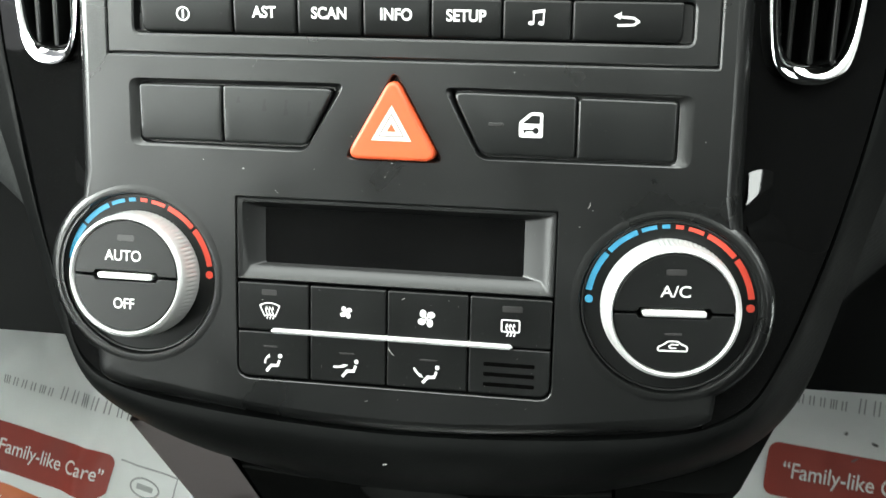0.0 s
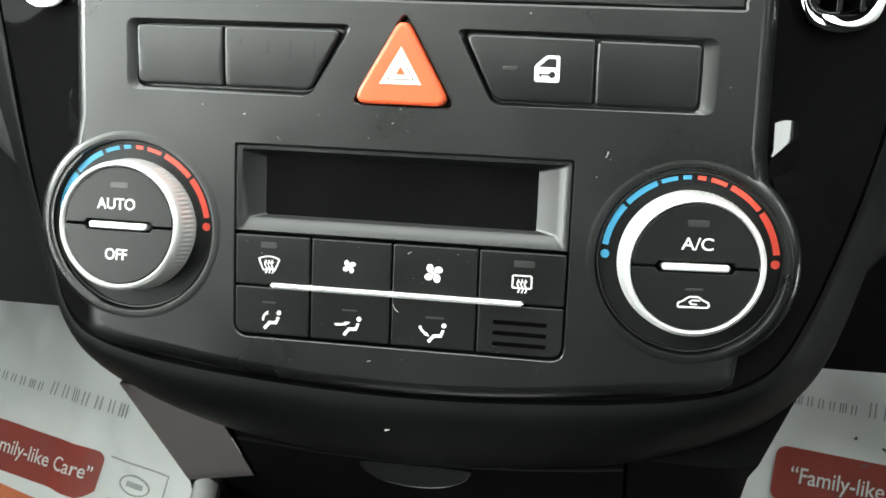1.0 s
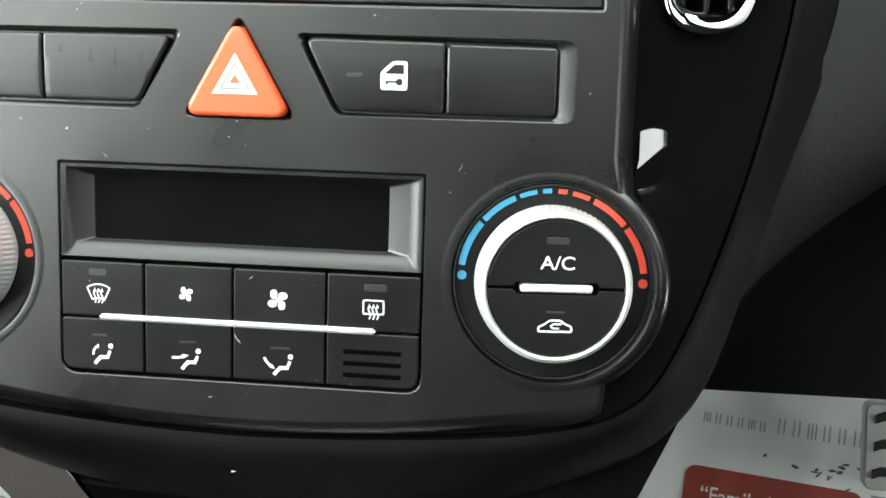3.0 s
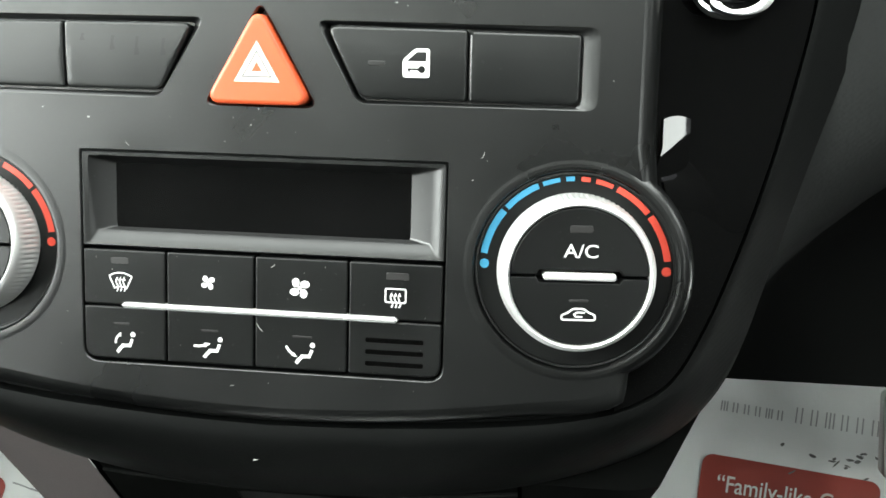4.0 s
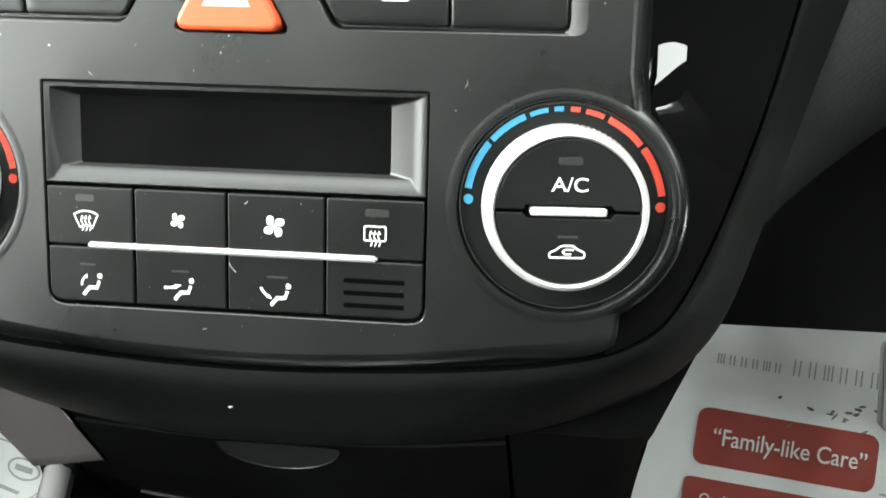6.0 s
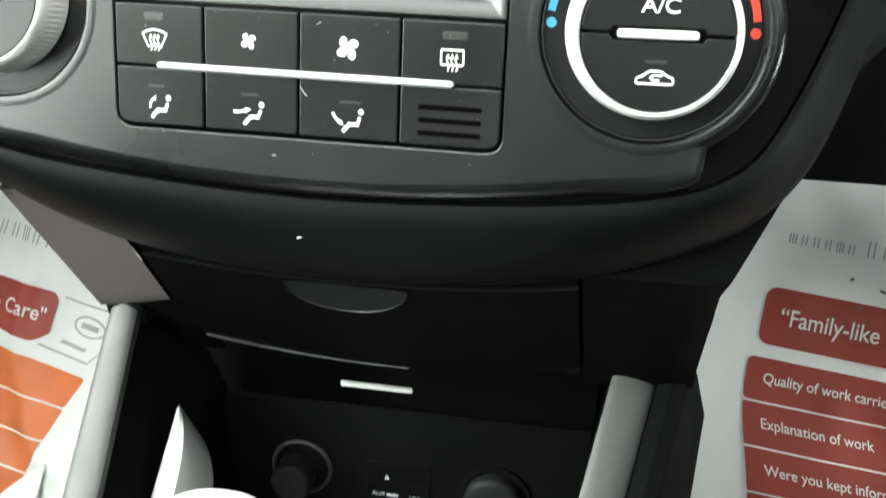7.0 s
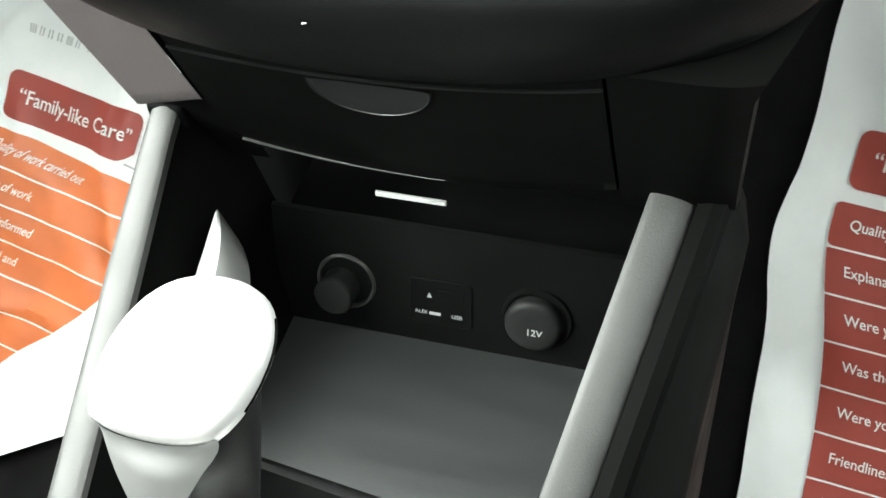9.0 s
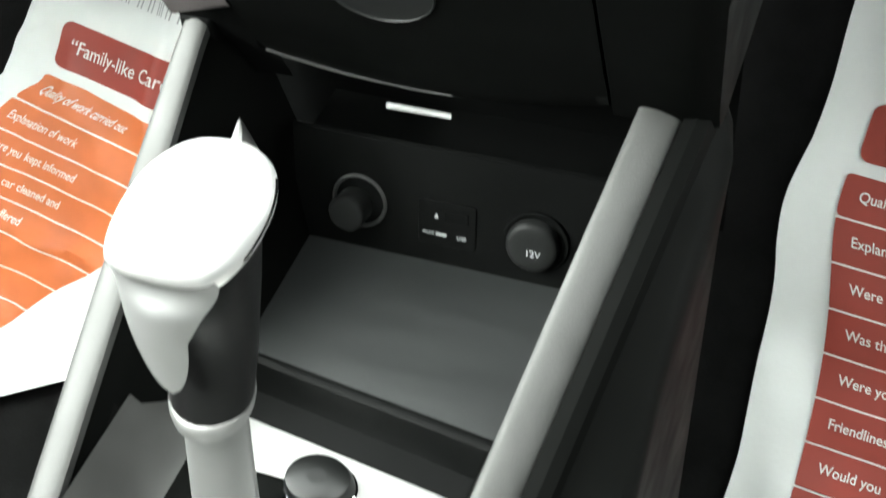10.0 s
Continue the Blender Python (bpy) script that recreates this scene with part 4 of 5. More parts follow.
# outer flanks
bm = bmesh.new()
rows = []
for y in (60, 18, -20, -60, -110, -160, -260):
    z = rz(min(y, 18))
    rows.append([(-104, y, z - 2), (-106.5, y, z - 4), (-107, y, z - 22), (-106, y, z - 60), (-96, y, 90)])
grid(bm, rows)
part("outer_side", bm, DARK, cons)
bm = bmesh.new()
rows = []
for y in (48, 34, 18, 0, -20, -40, -60, -85, -110, -160, -260):
    z, xi = rz(min(y, 24)), rx_right(max(y, -140)) + 13
    xo = 110 + max(0, 0.10 * (y + 49)) - 0.5 * max(0, y - 24)
    rows.append([(min(xi, 104), y, z - 2), (min(xi + 7, 108), y, z - 3), (min(xi + 10, 110), y, z - 9), (xo - 4, y, z - 16), (xo, y, z - 24), (xo - 2, y, z - 60), (xo - 12, y, 90)])
grid(bm, rows)
part("outer_side", bm, DARK, cons)
# rails
for sx in (-1, 1):
    bm = bmesh.new()
    rows = []
    for i in range(30):
        y = 18 - 278 * i / 29
        x = -100 - 3.5 * i / 29 if sx < 0 else rx_right(max(y, -150)) + 6.4
        half = 5.6 + 1.2 * min(1, i / 6) if sx < 0 else 7.7
        z = rz(y) - (0.8 if i == 0 else 0)
        row = []
        for k in range(11):
            a = math.pi * k / 10
            row.append((x + half * math.cos(a), y, z + (3.2 if sx < 0 else 4.6) * math.sin(a) ** (0.6 if sx < 0 else 0.85) - (3.4 * math.cos(a) if sx > 0 else 0) - (2.5 if k in (0, 10) else 0)))
        rows.append(row)
    vs = grid(bm, rows)
    bm.faces.new(vs[0])
    part("rail", bm, RAIL, cons, "satin silver console rail")
    bm = bmesh.new()
    x = -101 if sx < 0 else rx_right(18) + 9
    box(bm, x - 7.5, x + 9, 16.5, 26, rz(18) - 16, rz(18) + 3, 3, 3)
    part("rail_cap", bm, VOID, cons)
bm = bmesh.new()
rows = []
for i in range(20):
    y = 18 - 278 * i / 19
    x = rx_right(max(y, -150)) + 14.4
    rows.append([(x, y, rz(y) + 1), (x + 5, y, rz(y) + 2), (x + 9, y, rz(y) - 1), (x + 10, y, rz(y) - 14)])
grid(bm, rows)
part("rail_backing", bm, DARK, cons)

# tray, socket panel, step
bm = bmesh.new()
def askew(x, y):
    """The tray's near edge is not square to the console."""
    return y - 0.115 * (x + 61) * min(1.3, max(0.0, (15 - y) / 72))


grid(bm, [[(x, askew(x, y), 459) for x in (-72, -40, -10, 20, 45, 70)] for y in range(15, -60, -3)])
part("tray_floor", bm, TRAY, cons, "dusty dark grey tray mat")
bm = bmesh.new()
grid(bm, [[(x, askew(x, y), z) for x in range(-66, 67, 6)] for y, z in ((-55.5, 459), (-57.5, 459.6), (-60.0, 458.5), (-62, 451), (-66, 446), (-79, 445))])
part("tray_edge", bm, SOCKET, cons)


def wy(z):
    return 14 + (z - 460) * 0.32


bm = bmesh.new()
grid(bm, [[(x, wy(z), z) for x in range(-76, 77, 8)] for z in (458, 470, 485, 500, 512)] )
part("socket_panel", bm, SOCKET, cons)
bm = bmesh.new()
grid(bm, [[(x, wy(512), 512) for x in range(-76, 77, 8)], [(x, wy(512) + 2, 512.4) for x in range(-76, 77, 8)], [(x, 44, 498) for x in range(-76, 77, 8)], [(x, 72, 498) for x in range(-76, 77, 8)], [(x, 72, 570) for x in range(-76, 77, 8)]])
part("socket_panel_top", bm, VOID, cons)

WALL = pose(0, wy(478) * S, 0.478, math.degrees(-math.atan(0.32)), 0, 0)
lighter = thing("cigarette_lighter", WALL, (-44, 0, 4), "black cigarette lighter in a ringed socket", "cigarette lighter")
bm = bmesh.new()
lathe(bm, [(13.3, 0.5), (13.1, -1.0), (12.6, -1.5), (12.0, -1.3), (11.5, 0.0), (11.3, 6.0)], -44, 4, 48, cap=False)
part("socket_ring", bm, RAIL, lighter, "dull metal socket ring")
bm = bmesh.new()
lathe(bm, [(7.2, -11.6), (8.0, -11.4), (8.5, -10.6), (8.6, -9.0), (8.2, -6.0), (8.2, 6.0)], -46, 2, 40)
part("plug", bm, CAPS, lighter)
bm = bmesh.new()
lathe(bm, [(11.4, 5.5), (8.0, 5.6)], -44, 4, 40, cap=False)
part("socket_well", bm, VOID, lighter)
cap = thing("power_socket", WALL, (38, 0, 0), "round black power socket cap marked 12V", "power socket")
bm = bmesh.new()
lathe(bm, [(6.0, -5.7), (9.4, -5.4), (10.9, -4.8), (11.7, -3.8), (12.1, -2.4), (12.2, 1.0)], 38, 0, 48)
pc = part("cap", bm, CAPS, cap)
part("lettering", letters("12V", 4.4, 39, -2.0, -5.8, 0.05), PALEINK, pc)
bm = bmesh.new()
lathe(bm, [(13.2, -1.6), (14.4, -1.4), (15.0, 0.6)], 39, 1.5, 48, cap=False)
part("rim", bm, VOID, cap)
usb = thing("media_port", WALL, (-2, 0, 0), "small black media port with white print", "media port")
bm = bmesh.new()
prism(bm, rounded(rect(-2, 1, 27, 22), 2), -0.6, 1, 0.3)
pb = part("bezel", bm, SOCKET, usb)
bm = bmesh.new()
prism(bm, rounded(rect(2.5, 5.0, 11, 5), 0.6), -0.9, 0, 0.2)
part("port", bm, VOID, pb)
bm = bmesh.new()
flat(bm, [(-8.0, 3.2), (-5.8, 3.2), (-6.9, 5.8)], -0.7)
part("arrow_print", bm, PALEINK, pb)
part("lettering", letters("AUX", 2.7, -10.6, -4.5, -0.7, 0.02), PALEINK, pb)
bm = bmesh.new()
flat(bm, rect(-4.6, -4.6, 5.0, 1.5), -0.7)
part("pale_bar", bm, PALEINK, pb)
part("lettering", letters("USB", 2.7, 5.0, -4.8, -0.7, 0.02), PALEINK, pb)

# short bright blade beside the gear gate
bm = bmesh.new()
tip, run = Vector((-77, -3, 544)), Vector((-0.11, -0.82, -0.55))
rows = []
for i in range(17):
    s_ = 62 * (i / 16) ** 1.6
    e_ = tip + run * s_
    w_ = 11 * (1 - math.exp(-s_ / 12))
    rows.append([tuple(e_ + Vector((-3, 0, -30))), tuple(e_ + Vector((-1.0, 0, -1))), tuple(e_), tuple(e_ + Vector((w_ * 0.4, 0, 0.6))), tuple(e_ + Vector((w_ * 0.72, 0.4, -0.6))), tuple(e_ + Vector((w_ * 1.2, 1.5, -4))), tuple(e_ + Vector((w_ * 1.75, 3, -12 - 4 * i / 16))), tuple(e_ + Vector((w_ * 0.9, 4, -30)))])
trim = thing("gate_trim", CAR, (-80, -40, 500), "polished silver blade with a grey flank beside the gear gate", "console trim")
grid(bm, [r[:5] for r in rows])
part("blade", bm, SILVER, trim)
bm = bmesh.new()
grid(bm, [r[4:] for r in rows])
bm.faces.new([bm.verts.new(q) for q in rows[-1]])
part("flank", bm, SATIN, trim, "grey metal flank")

# ---------- gear selector ----------
gear = thing("gear_selector", CAR, (-15, -150, 447), "automatic gear lever with silver topped black leather knob", "gear lever")


def loft(bm, rings, cap=True):
    loops = [[bm.verts.new(p) for p in r] for r in rings]
    for a_, b_ in zip(loops, loops[1:]):
        bridge(bm, a_, b_)
    if cap:
        bm.faces.new(loops[0])
        bm.faces.new(loops[-1])


def oval(c, u, v, a_, b_, n=28, sq=1.0):
    out = []
    for i in range(n):
        t = 2 * math.pi * i / n
        cs, sn = math.cos(t), math.sin(t)
        out.append(tuple(Vector(c) + Vector(u) * a_ * math.copysign(abs(cs) ** sq, cs) + Vector(v) * b_ * math.copysign(abs(sn) ** sq, sn)))
    return out


PC = Vector((-20.8, -114, 612.5))
PN = Vector((0, -0.51, 0.86))
PV = Vector((0, 0.86, 0.51))
PU = Vector((1, 0, 0))


def pad_ring(h, f):
    """Outline of the knob top: flat towards the driver's seat, leaning to one side at the far end."""
    out = []
    for i in range(44):
        t = 2 * math.pi * i / 44
        cs, sn = math.cos(t), math.sin(t)
        v = 25.5 * math.copysign(abs(sn) ** 0.92, sn)
        v = v if v > -17 else -17 - (abs(v) - 17) * 0.42
        u = 22.4 * math.copysign(abs(cs) ** 0.82, cs) + 0.26 * v + 1.2
        out.append(tuple(PC + PN * h + PU * (u * f) + PV * (v * f + 1.0)))
    return out


bm = bmesh.new()
loft(bm, [pad_ring(h_, f) for h_, f in ((5.0, 0.3), (4.8, 0.55), (4.2, 0.76), (3.0, 0.89), (1.2, 0.97), (-1.5, 1.0), (-6, 0.985))])
part("top_pad", bm, SILVER, gear, "pale silver knob top")
bm = bmesh.new()
ax = Vector((-0.02, -0.27, -1)).normalized()
rr = []
for d, a_, b_, sh in ((-2, 21.0, 21.0, 0), (8, 20.0, 20.5, 2), (22, 18.0, 18, 4), (38, 16.0, 14.5, 5), (52, 15.2, 14.0, 3), (63, 14.8, 13.8, 0)):
    rr.append(oval(PC - PN * 6 + ax * d + Vector((0, sh, 0)), PU, PV if d < 5 else Vector((0, 1, 0.25)), a_, b_, 36))
loft(bm, rr)
part("grip", bm, LEATHER, gear, "black leather grip")
bm = bmesh.new()
rows = []
SIDE = [k / 8 - 1 for k in range(17)]
low_out, low_end = pad_ring(-0.6, 0.995), pad_ring(-3.0, 1.01)


def pad_low(ring, s_):
    """A point of the ring's near edge: s_ from -1 to 1."""
    f = 33 + 6.4 * s_
    k = int(f)
    return Vector(ring[k]).lerp(Vector(ring[(k + 1) % 44]), f - k)


for ring in (low_out, low_end):
    rows.append([tuple(pad_low(ring, s_) + Vector((0, -0.3, 0))) for s_ in SIDE])
for i in range(1, 21):
    t = i / 20
    yc, zc = -131.5 - 8.5 * t ** 0.6, 601 - 41 * t
    wl = 19.5 * (1 - t ** 2.2) ** 0.62 * (1 - 0.34 * t) + 0.3
    wr = 17.5 * (1 - t ** 2.6) ** 0.62 * (1 - 0.50 * min(1, t / 0.45) + 0.16 * max(0.0, t - 0.45)) + 0.3
    b_ = min(1.0, t / 0.24)
    b_ = b_ * b_ * (3 - 2 * b_)
    row = []
    for s_ in SIDE:
        w = (wl if s_ < 0 else wr) * s_
        q = Vector((-23.0 - 2.5 * t + w, yc + 26 - math.sqrt(max(0.0, 26 ** 2 - w ** 2)), zc))
        row.append(tuple((pad_low(low_end, s_) + Vector((0, -0.5, -41 * t))).lerp(q, b_)))
    rows.append(row)
grid(bm, rows)
part("silver_insert", bm, INSERT, gear, "tapered satin silver insert", 70)
bm = bmesh.new()
edge = []
for k in range(42, 50):
    a_, b_, c_ = (Vector(pad_ring(h_, f_)[k % 44]) for h_, f_ in ((-3.2, 1.0), (-3.9, 1.02), (-5.0, 0.99)))
    edge.append([tuple(a_), tuple(b_), tuple(c_)])
grid(bm, edge)
part("bright_edge", bm, CHROME, gear, "thin chrome line round the knob top")
base = PC - PN * 6 + ax * 63
bm = bmesh.new()
rr = [oval(base + ax * d, PU, Vector((0, 1, 0.2)), r_, r_, 36) for d, r_ in ((-0.6, 14.0), (0, 14.7), (2.5, 14.8), (5, 14.3), (6, 12))]
loft(bm, rr)
part("collar", bm, SATIN, gear, "satin silver collar")
bm = bmesh.new()
rr = [oval(base + ax * d, PU, Vector((0, 1, 0.2)), r_, r_, 30) for d, r_ in ((7, 11.0), (30, 11.4), (60, 12), (110, 13))]
loft(bm, rr)
part("shaft", bm, SATIN, gear)
bm = bmesh.new()
box(bm, -67, 50, -260, -79, 436, 447, 3)
for v in bm.verts:
    if v.co.y > -100:
        v.co.y -= 0.12 * (v.co.x + 55)
part("gate_plate", bm, SILVER, cons, "bright silver selector surround")
bm = bmesh.new()
grid(bm, [[(-91 + 25 * t, y, 447.5 + 34 * (1 - t) ** 1.8) for t in [k / 8 for k in range(9)]] for y in (-79, -110, -150, -200, -260)])
part("gate_flank", bm, RAIL, cons, "satin grey surface curving down to the selector")
bm = bmesh.new()
box(bm, -74, -26, -190, -103, 444, 450, 2.2, 3)
part("selector_slot", bm, DARK, cons, "black slot round the lever")
bm = bmesh.new()
lathe(bm, [(9, 442), (14.4, 443), (14.8, 446), (14.4, 456), (13.2, 459.4), (9, 460.6), (4, 460.9)][::-1], 0, 0, 40)
for v in bm.verts:
    v.co = Vector((v.co.x - 12, v.co.z * 0.8 - 104, v.co.y))
rb = part("release_button", bm, BUTTON, cons, "black push button with a chrome edge")
bm = bmesh.new()
lathe(bm, [(15.6, 446.5), (16.0, 449.6), (15.4, 452), (14.6, 452.4)], 0, 0, 40, cap=False)
for v in bm.verts:
    v.co = Vector((v.co.x - 12, v.co.z * 0.8 - 104, v.co.y))
part("chrome_ring", bm, CHROME, rb)


# ---------- paper mats in the footwells ----------
def mat_point(x, s):
    """On the sloping footwell floor: s runs up the slope from y = 260."""
    y = 260 + s * 0.7071
    z = 70.3 + y
    if y < 95:
        z = 165.3 - (95 - y) * 0.25
    return x, y, z


for sx in (-1, 1):
    bm = bmesh.new()
    rows = []
    for y in range(-500, 621, 20):
        z = 62 + y if y > 95 else 157 - (95 - y) * 0.25
        rows.append([(sx * x, y, max(z, 92)) for x in (60, 200, 400, 600, 760)])
    grid(bm, rows)
    single("footwell", bm, CARPET, CAR, (sx * 400, 100, 92), "black carpet rising into the footwell", "carpet", "structure")


def on_mat(u, v, org, rot, lift):
    c_, s_ = math.cos(radians(rot)), math.sin(radians(rot))
    x, s = org[0] + u * c_ - v * s_, org[1] + u * s_ + v * c_
    if x > 0:
        d_ = max(0.0, -15 - s)
        x += 34 * d_ * d_ / (d_ * d_ + 7225)
    elif x < -200:
        d_ = max(0.0, -40 - s)
        x -= 75 * d_ / (d_ + 50)
    p = Vector(mat_point(x, s))
    fold = 0.0
    if x < -200:
        n1 = noise.noise(Vector((x * 0.008 + 4, s * 0.010, 1.3)))
        n2 = noise.noise(Vector((x * 0.016, s * 0.012 + 7, 5.3)))
        fold = 4.5 * math.exp(-(n1 / 0.09) ** 2) + 2.6 * math.exp(-(n2 / 0.10) ** 2)
    w = fold + 7.0 * noise.noise(Vector((x * 0.012, s * 0.012, 3.7))) + 2.2 * noise.noise(Vector((x * 0.04, s * 0.03, 9.1)))
    return p + Vector((0, -0.7071, 0.7071)) * (9 + w + lift)


def block(bm, u0, u1, v0, v1, org, rot, lift, r=0.0):
    """A printed field, its corners rounded by r."""
    nu = max(2, int((u1 - u0) / 3.2))
    vs = [v0 + (v1 - v0) * j / max(2, int(abs(v1 - v0) / 4)) for j in range(max(2, int(abs(v1 - v0) / 4)) + 1)]
    if r:
        vs = [v0 + r * (1 - math.cos(k * math.pi / 12)) for k in range(6)] + [v for v in vs if v0 + r < v < v1 - r] + [v1 - r * (1 - math.cos(k * math.pi / 12)) for k in range(5, -1, -1)]
    rows = []
    for v in vs:
        e = r - min(v - v0, v1 - v)
        cut = r - math.sqrt(max(0.0, r * r - e * e)) if r and e > 0 else 0.0
        rows.append([on_mat(u0 + cut + (u1 - u0 - 2 * cut) * i / nu, v, org, rot, lift) for i in range(nu + 1)])
    grid(bm, rows)


def mat_text(body, size, u, v, org, rot, lift, squeeze=1.0, bold=0.0):
    bm = text_mesh(body, size, bold, squeeze)
    lo = min(q.co.x for q in bm.verts)
    for q in bm.verts:
        q.co = on_mat(u + q.co.x - lo, v + q.co.z, org, rot, lift)
    return bm


ROWS_TEXT = ["Quality of work carried out", "Explanation of work", "Were you kept informed", "Was the car cleaned and", "Were you offered", "Friendliness of", "Would you", "Consider"]


def paper_mat(org, rot, u_left, u_right, v_bot, v_top, printed, count, step, label):
    c = Vector(mat_point(org[0] + 60, org[1] - 80))
    ob = thing("paper_floor_mat", CAR, c, label, "paper mat", group="paper floor mats")
    bm = bmesh.new()
    nu, nv = 90, 120
    rows = []
    for j in range(nv + 1):
        v = -300 + (v_top + 300) * j / nv
        us = [u_left(v) + (u_right - u_left(v)) * i / nu for i in range(nu + 1)]
        rows.append([on_mat(u, v_bot(u) + (v_top - v_bot(u)) * j / nv, org, rot, 0) for u in us])
    grid(bm, rows)
    sheet = part("sheet", bm, PAPER, ob, "creased white paper")
    bm = bmesh.new()
    block(bm, 0, 112, -36, 0, org, rot, 0.8, 7.0)
    head = part("header_panel", bm, PAPERRED, ob, "printed red header panel")
    part("lettering", mat_text("\u201cFamily-like Care\u201d", 15.0, 11, -18, org, rot, 1.5, 0.86, 0.12), PAPERTEXT, head)
    # the maker's line as plain thin grey bars
    for k in range(13):
        big = k > 5
        wd, ht = (6.6, 10.2) if big else (4.9, 6.4)
        uc, vc = (57 + (k - 6) * 9.6, 33.6) if big else (9 + k * 7.2, 31.6)
        bm = bmesh.new()
        for q_ in (-0.36, 0.0, 0.36) if k % 4 == 0 else (-0.3, 0.22):
            block(bm, uc + q_ * wd - 0.5, uc + q_ * wd + 0.5, vc - ht / 2, vc + ht / 2, org, rot, 0.8)
        part("grey_mark", bm, PALEINK, sheet)
    # outlined panel with an oval badge beside the header
    bm = bmesh.new()
    for u0, u1, v0, v1 in ((116, 166, -1.2, 0), (116, 166, -36, -34.8), (165, 166.2, -35, -1)):
        block(bm, u0, u1, v0, v1, org, rot, 0.8)
    badge = [(141 + 13 * math.cos(2 * math.pi * i / 32), -15 + 7.5 * math.sin(2 * math.pi * i / 32)) for i in range(32)]
    inner_b = [(141 + 11.4 * math.cos(2 * math.pi * i / 32), -15 + 6.1 * math.sin(2 * math.pi * i / 32)) for i in range(32)]
    va = [bm.verts.new(on_mat(*p, org, rot, 0.9)) for p in badge]
    vb = [bm.verts.new(on_mat(*p, org, rot, 0.9)) for p in inner_b]
    bridge(bm, va, vb)
    block(bm, 134, 148, -17, -13, org, rot, 0.9)
    block(bm, 128, 154, -30, -28, org, rot, 0.9)
    part("badge_panel", bm, PALEINK, sheet, "grey outlined panel with an oval badge")
    for k, words in enumerate(ROWS_TEXT[:count]):
        v1 = -44.5 - step * k
        bm = bmesh.new()
        block(bm, -3, 175, v1 - step + 1.3, v1, org, rot, 0.8, 3.5 if k == 0 else 0.8)
        row = part("printed_strip", bm, printed, ob)
        part("lettering", mat_text(words, step * (0.326 if count > 8 or step > 25 else 0.40), 8, v1 - step * 0.45, org, rot, 1.5, 0.9, 0.08), PAPERTEXT, row)
    return ob


def edge_right(v):
    return -29 - 8 * min(1, max(0, -v / 55)) - 4 * min(1, max(0, (-60 - v) / 80)) + 1.2 * math.sin(v * 0.07)


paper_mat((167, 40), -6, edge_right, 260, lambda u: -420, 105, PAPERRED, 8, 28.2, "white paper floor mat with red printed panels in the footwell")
left_mat = paper_mat((-415, 10), -11.5, lambda v: -32 + 1.5 * math.sin(v * 0.05), 260, lambda u: max(-400, min(-200, -340 + 1.05 * (u - 66))), 150, PAPERRED_GLARE, 8, 23.5,
                     "creased white paper floor mat with red printed panels, strips made orange for glare")
# its lower corner, folded over
bm = bmesh.new()
rows = []
for j in range(9):
    row = []
    for i in range(41):
        x = -620 + 370 * i / 40
        top = -222 + 0.88 * (x + 357) + 2.5 * math.sin(x * 0.09)
        low = -355 + 0.8 * (x + 400)
        t = j / 8
        row.append(on_mat(x, top + (low - top) * t, (0, 0), 0, 2.0 + 5 * math.sin(math.pi * min(1, t * 1.6 + 0.12)) * 0.6))
    rows.append(row)
grid(bm, rows)
part("folded_corner", bm, PAPER, left_mat)

# ---------- brake pedal ----------
pedal = thing("brake_pedal", CAR, (290, 300, 400), "bright metal brake pedal with black rubber studs", "pedal")


def ped(a_, b_, d=0.0):
    """On the pad: a_ across, b_ up, d out of it."""
    return Vector((270 + a_, 288 + 0.5 * b_ - 0.87 * d - 6, 425 + 0.87 * b_ + 0.5 * d))


bm = bmesh.new()
pts = rounded([(0, -52), (70, -52), (74, 2), (-2, 2)], 6)
f_, bk = [bm.verts.new(ped(a_, b_, 4)) for a_, b_ in inset(pts, 1.2)], [bm.verts.new(ped(a_, b_, 2.8)) for a_, b_ in pts]
b2 = [bm.verts.new(ped(a_, b_, -6)) for a_, b_ in pts]
bm.faces.new(f_)
bridge(bm, f_, bk)
bridge(bm, bk, b2)
bm.faces.new(list(reversed(b2)))
part("pad", bm, SILVER, pedal, "brushed metal pad")
for k in range(3):
    bm = bmesh.new()
    b0 = -8 - 17 * k
    rows = []
    for i in range(13):
        a_ = 4 + 62 * i / 12
        w_ = 2.5 * math.sin(i / 12 * 4 * math.pi)
        rows.append([ped(a_, b0 + w_ - 3, 4.2), ped(a_, b0 + w_ - 2.2, 5.6), ped(a_, b0 + w_ + 2.2, 5.6), ped(a_, b0 + w_ + 3, 4.2)])
    grid(bm, rows)
    part("rubber_grip", bm, RUBBER, pedal)
bm = bmesh.new()
loft(bm, [[ped(28, -10, -6), ped(46, -10, -6), ped(46, 0, -14), ped(28, 0, -14)], [ped(28, 60, -60), ped(46, 60, -60), ped(46, 70, -68), ped(28, 70, -68)], [Vector((312, 470, 560)), Vector((330, 470, 560)), Vector((330, 485, 560)), Vector((312, 485, 560))]])
part("arm", bm, DARK, pedal)


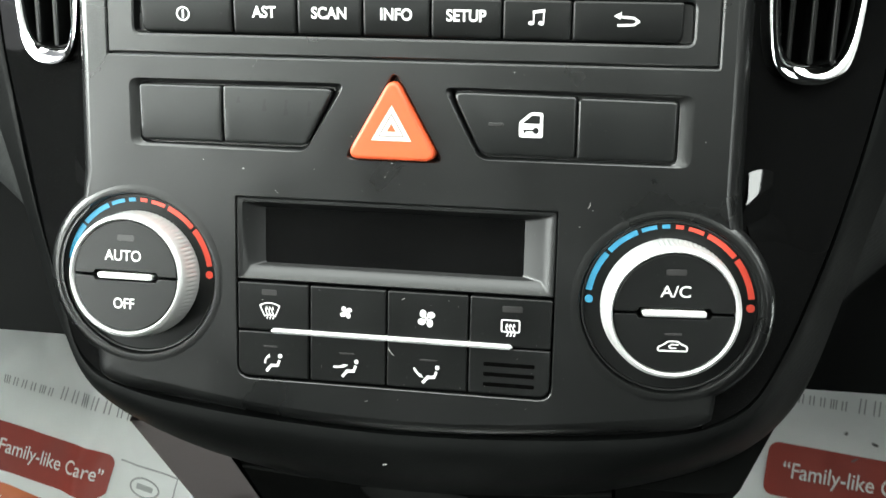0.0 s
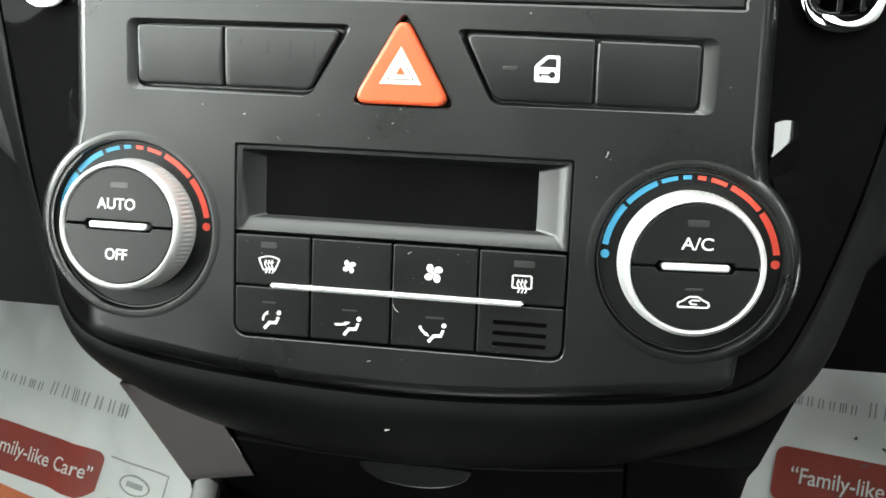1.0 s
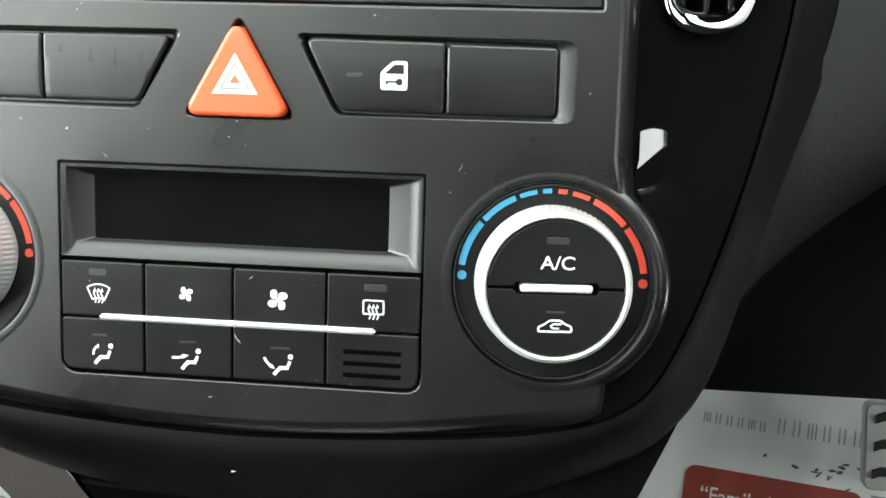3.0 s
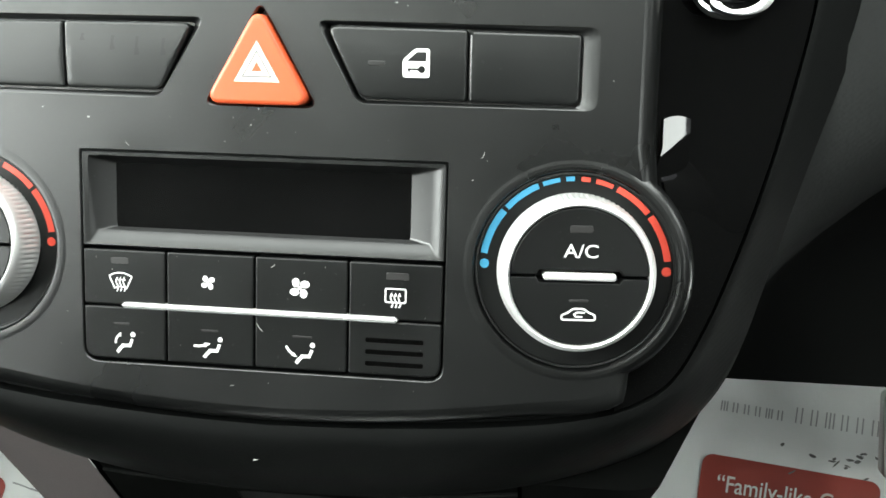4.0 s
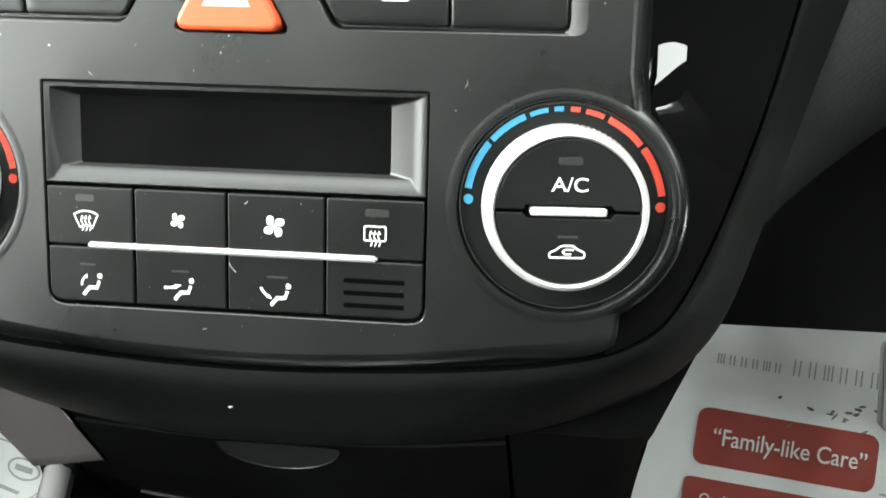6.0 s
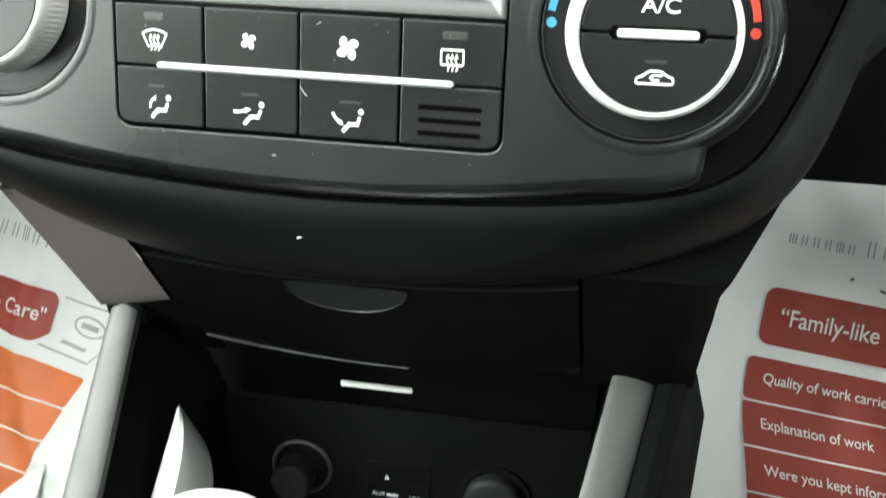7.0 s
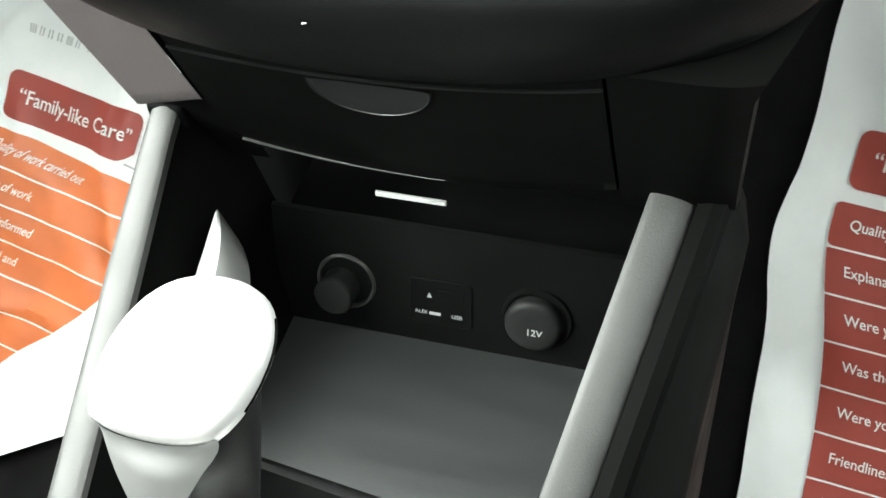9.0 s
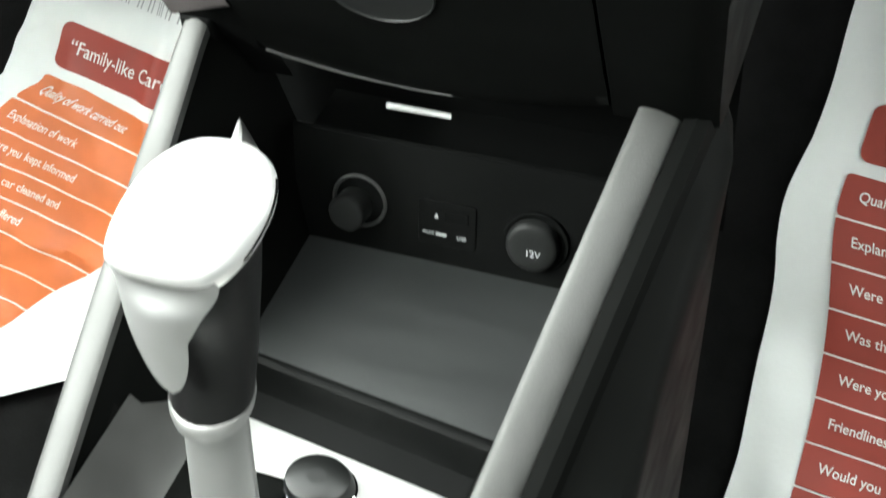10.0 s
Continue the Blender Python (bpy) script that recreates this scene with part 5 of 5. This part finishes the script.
# ---------- dirt trodden on the mat ----------
bm = bmesh.new()
rnd = random.Random(11)
for _ in range(15):
    u0, s0 = rnd.gauss(255, 16), rnd.gauss(41, 4)
    n_ = rnd.randint(5, 8)
    ln, wd, tn = rnd.uniform(1.2, 4.5), rnd.uniform(0.5, 1.4), rnd.uniform(-0.6, 0.9)
    ring = []
    for k in range(n_):
        a_ = 2 * math.pi * k / n_
        du, dv = ln * math.cos(a_) * rnd.uniform(0.6, 1.1), wd * math.sin(a_) * rnd.uniform(0.6, 1.1)
        ring.append(bm.verts.new(on_mat(u0 + du * math.cos(tn) - dv * math.sin(tn), s0 + du * math.sin(tn) + dv * math.cos(tn), (0, 0), 0, 1.7)))
    bm.faces.new(ring)
single("dirt", bm, material("dark_dirt", (0.15, 0.148, 0.144), 0.9, vary=0.3), CAR, mat_point(255, 41), "dark specks of dirt on the paper mat", "dirt", "stuff")

# ---------- dust and lint on the fascia ----------
bm = bmesh.new()


def fleck(x, y, z, s, a_):
    pts = [(s * math.cos(a_ + u) * (1.0 if k % 2 else 0.55), s * 0.7 * math.sin(a_ + u) * (0.8 if k % 3 else 1.2)) for k, u in enumerate([2 * math.pi * i / 6 for i in range(6)])]
    va = [bm.verts.new((x + px, y, z + pz)) for px, pz in pts]
    bm.faces.new(va)


def lint(x, z, y, length, turn, w=0.22):
    """A fine hair or scratch lying on the face."""
    c_, s_ = math.cos(radians(turn)), math.sin(radians(turn))
    pts = [(x + c_ * length * (k / 4 - 0.5) - s_ * 0.12 * length * (k / 4 - 0.5) ** 2 * 4, z + s_ * length * (k / 4 - 0.5)) for k in range(5)]
    va = [bm.verts.new((px - s_ * w / 2, y, pz + c_ * w / 2)) for px, pz in pts]
    vb = [bm.verts.new((px + s_ * w / 2, y, pz - c_ * w / 2)) for px, pz in pts]
    for k in range(4):
        bm.faces.new((va[k], va[k + 1], vb[k + 1], vb[k]))


lint(-0.2, -48.5, -0.30, 3.0, -53, 0.2)
lint(-38.5, 1.9, -0.08, 1.6, -45, 0.12)
lint(62.0, 2.2, -0.08, 2.0, 70, 0.15)
lint(-8.0, -66.0, -0.08, 1.2, 10, 0.3)
lint(4.0, -30.8, -0.30, 1.3, 35, 0.2)
rnd = random.Random(5)
fleck(-49.6, -0.08, 9.0, 0.55, 0.3)
fleck(-3.0, 6.0, -89.5, 1.1, 0.9)
fleck(37.5, -0.08, 42.0, 0.4, 0.0)
for _ in range(105):
    x, z = rnd.uniform(-100, 104), rnd.uniform(-72, 44)
    if z < -66 or abs(x) > 97 or abs(x) < 54 and -62 < z < 1 or 13 < z < 41 and abs(x) < 92 or math.hypot(abs(x) - KX, z - KZ) < 34:
        continue
    fleck(x, -0.08, z, rnd.choice((0.12, 0.16, 0.2, 0.3)), rnd.uniform(0, 6))
for _ in range(26):
    fleck(rnd.uniform(-50, 50), -0.30, rnd.uniform(-60, -29), rnd.choice((0.1, 0.14, 0.2)), rnd.uniform(0, 6))
for _ in range(14):
    fleck(rnd.uniform(-40, 40), 5.5, rnd.uniform(-21, -4), rnd.choice((0.1, 0.15, 0.22)), rnd.uniform(0, 6))
single("dust", bm, material("pale_dust", (0.36, 0.36, 0.34), 0.9), DASH, (0, 0, 0), "pale specks of dust on the fascia", "dust", "stuff")
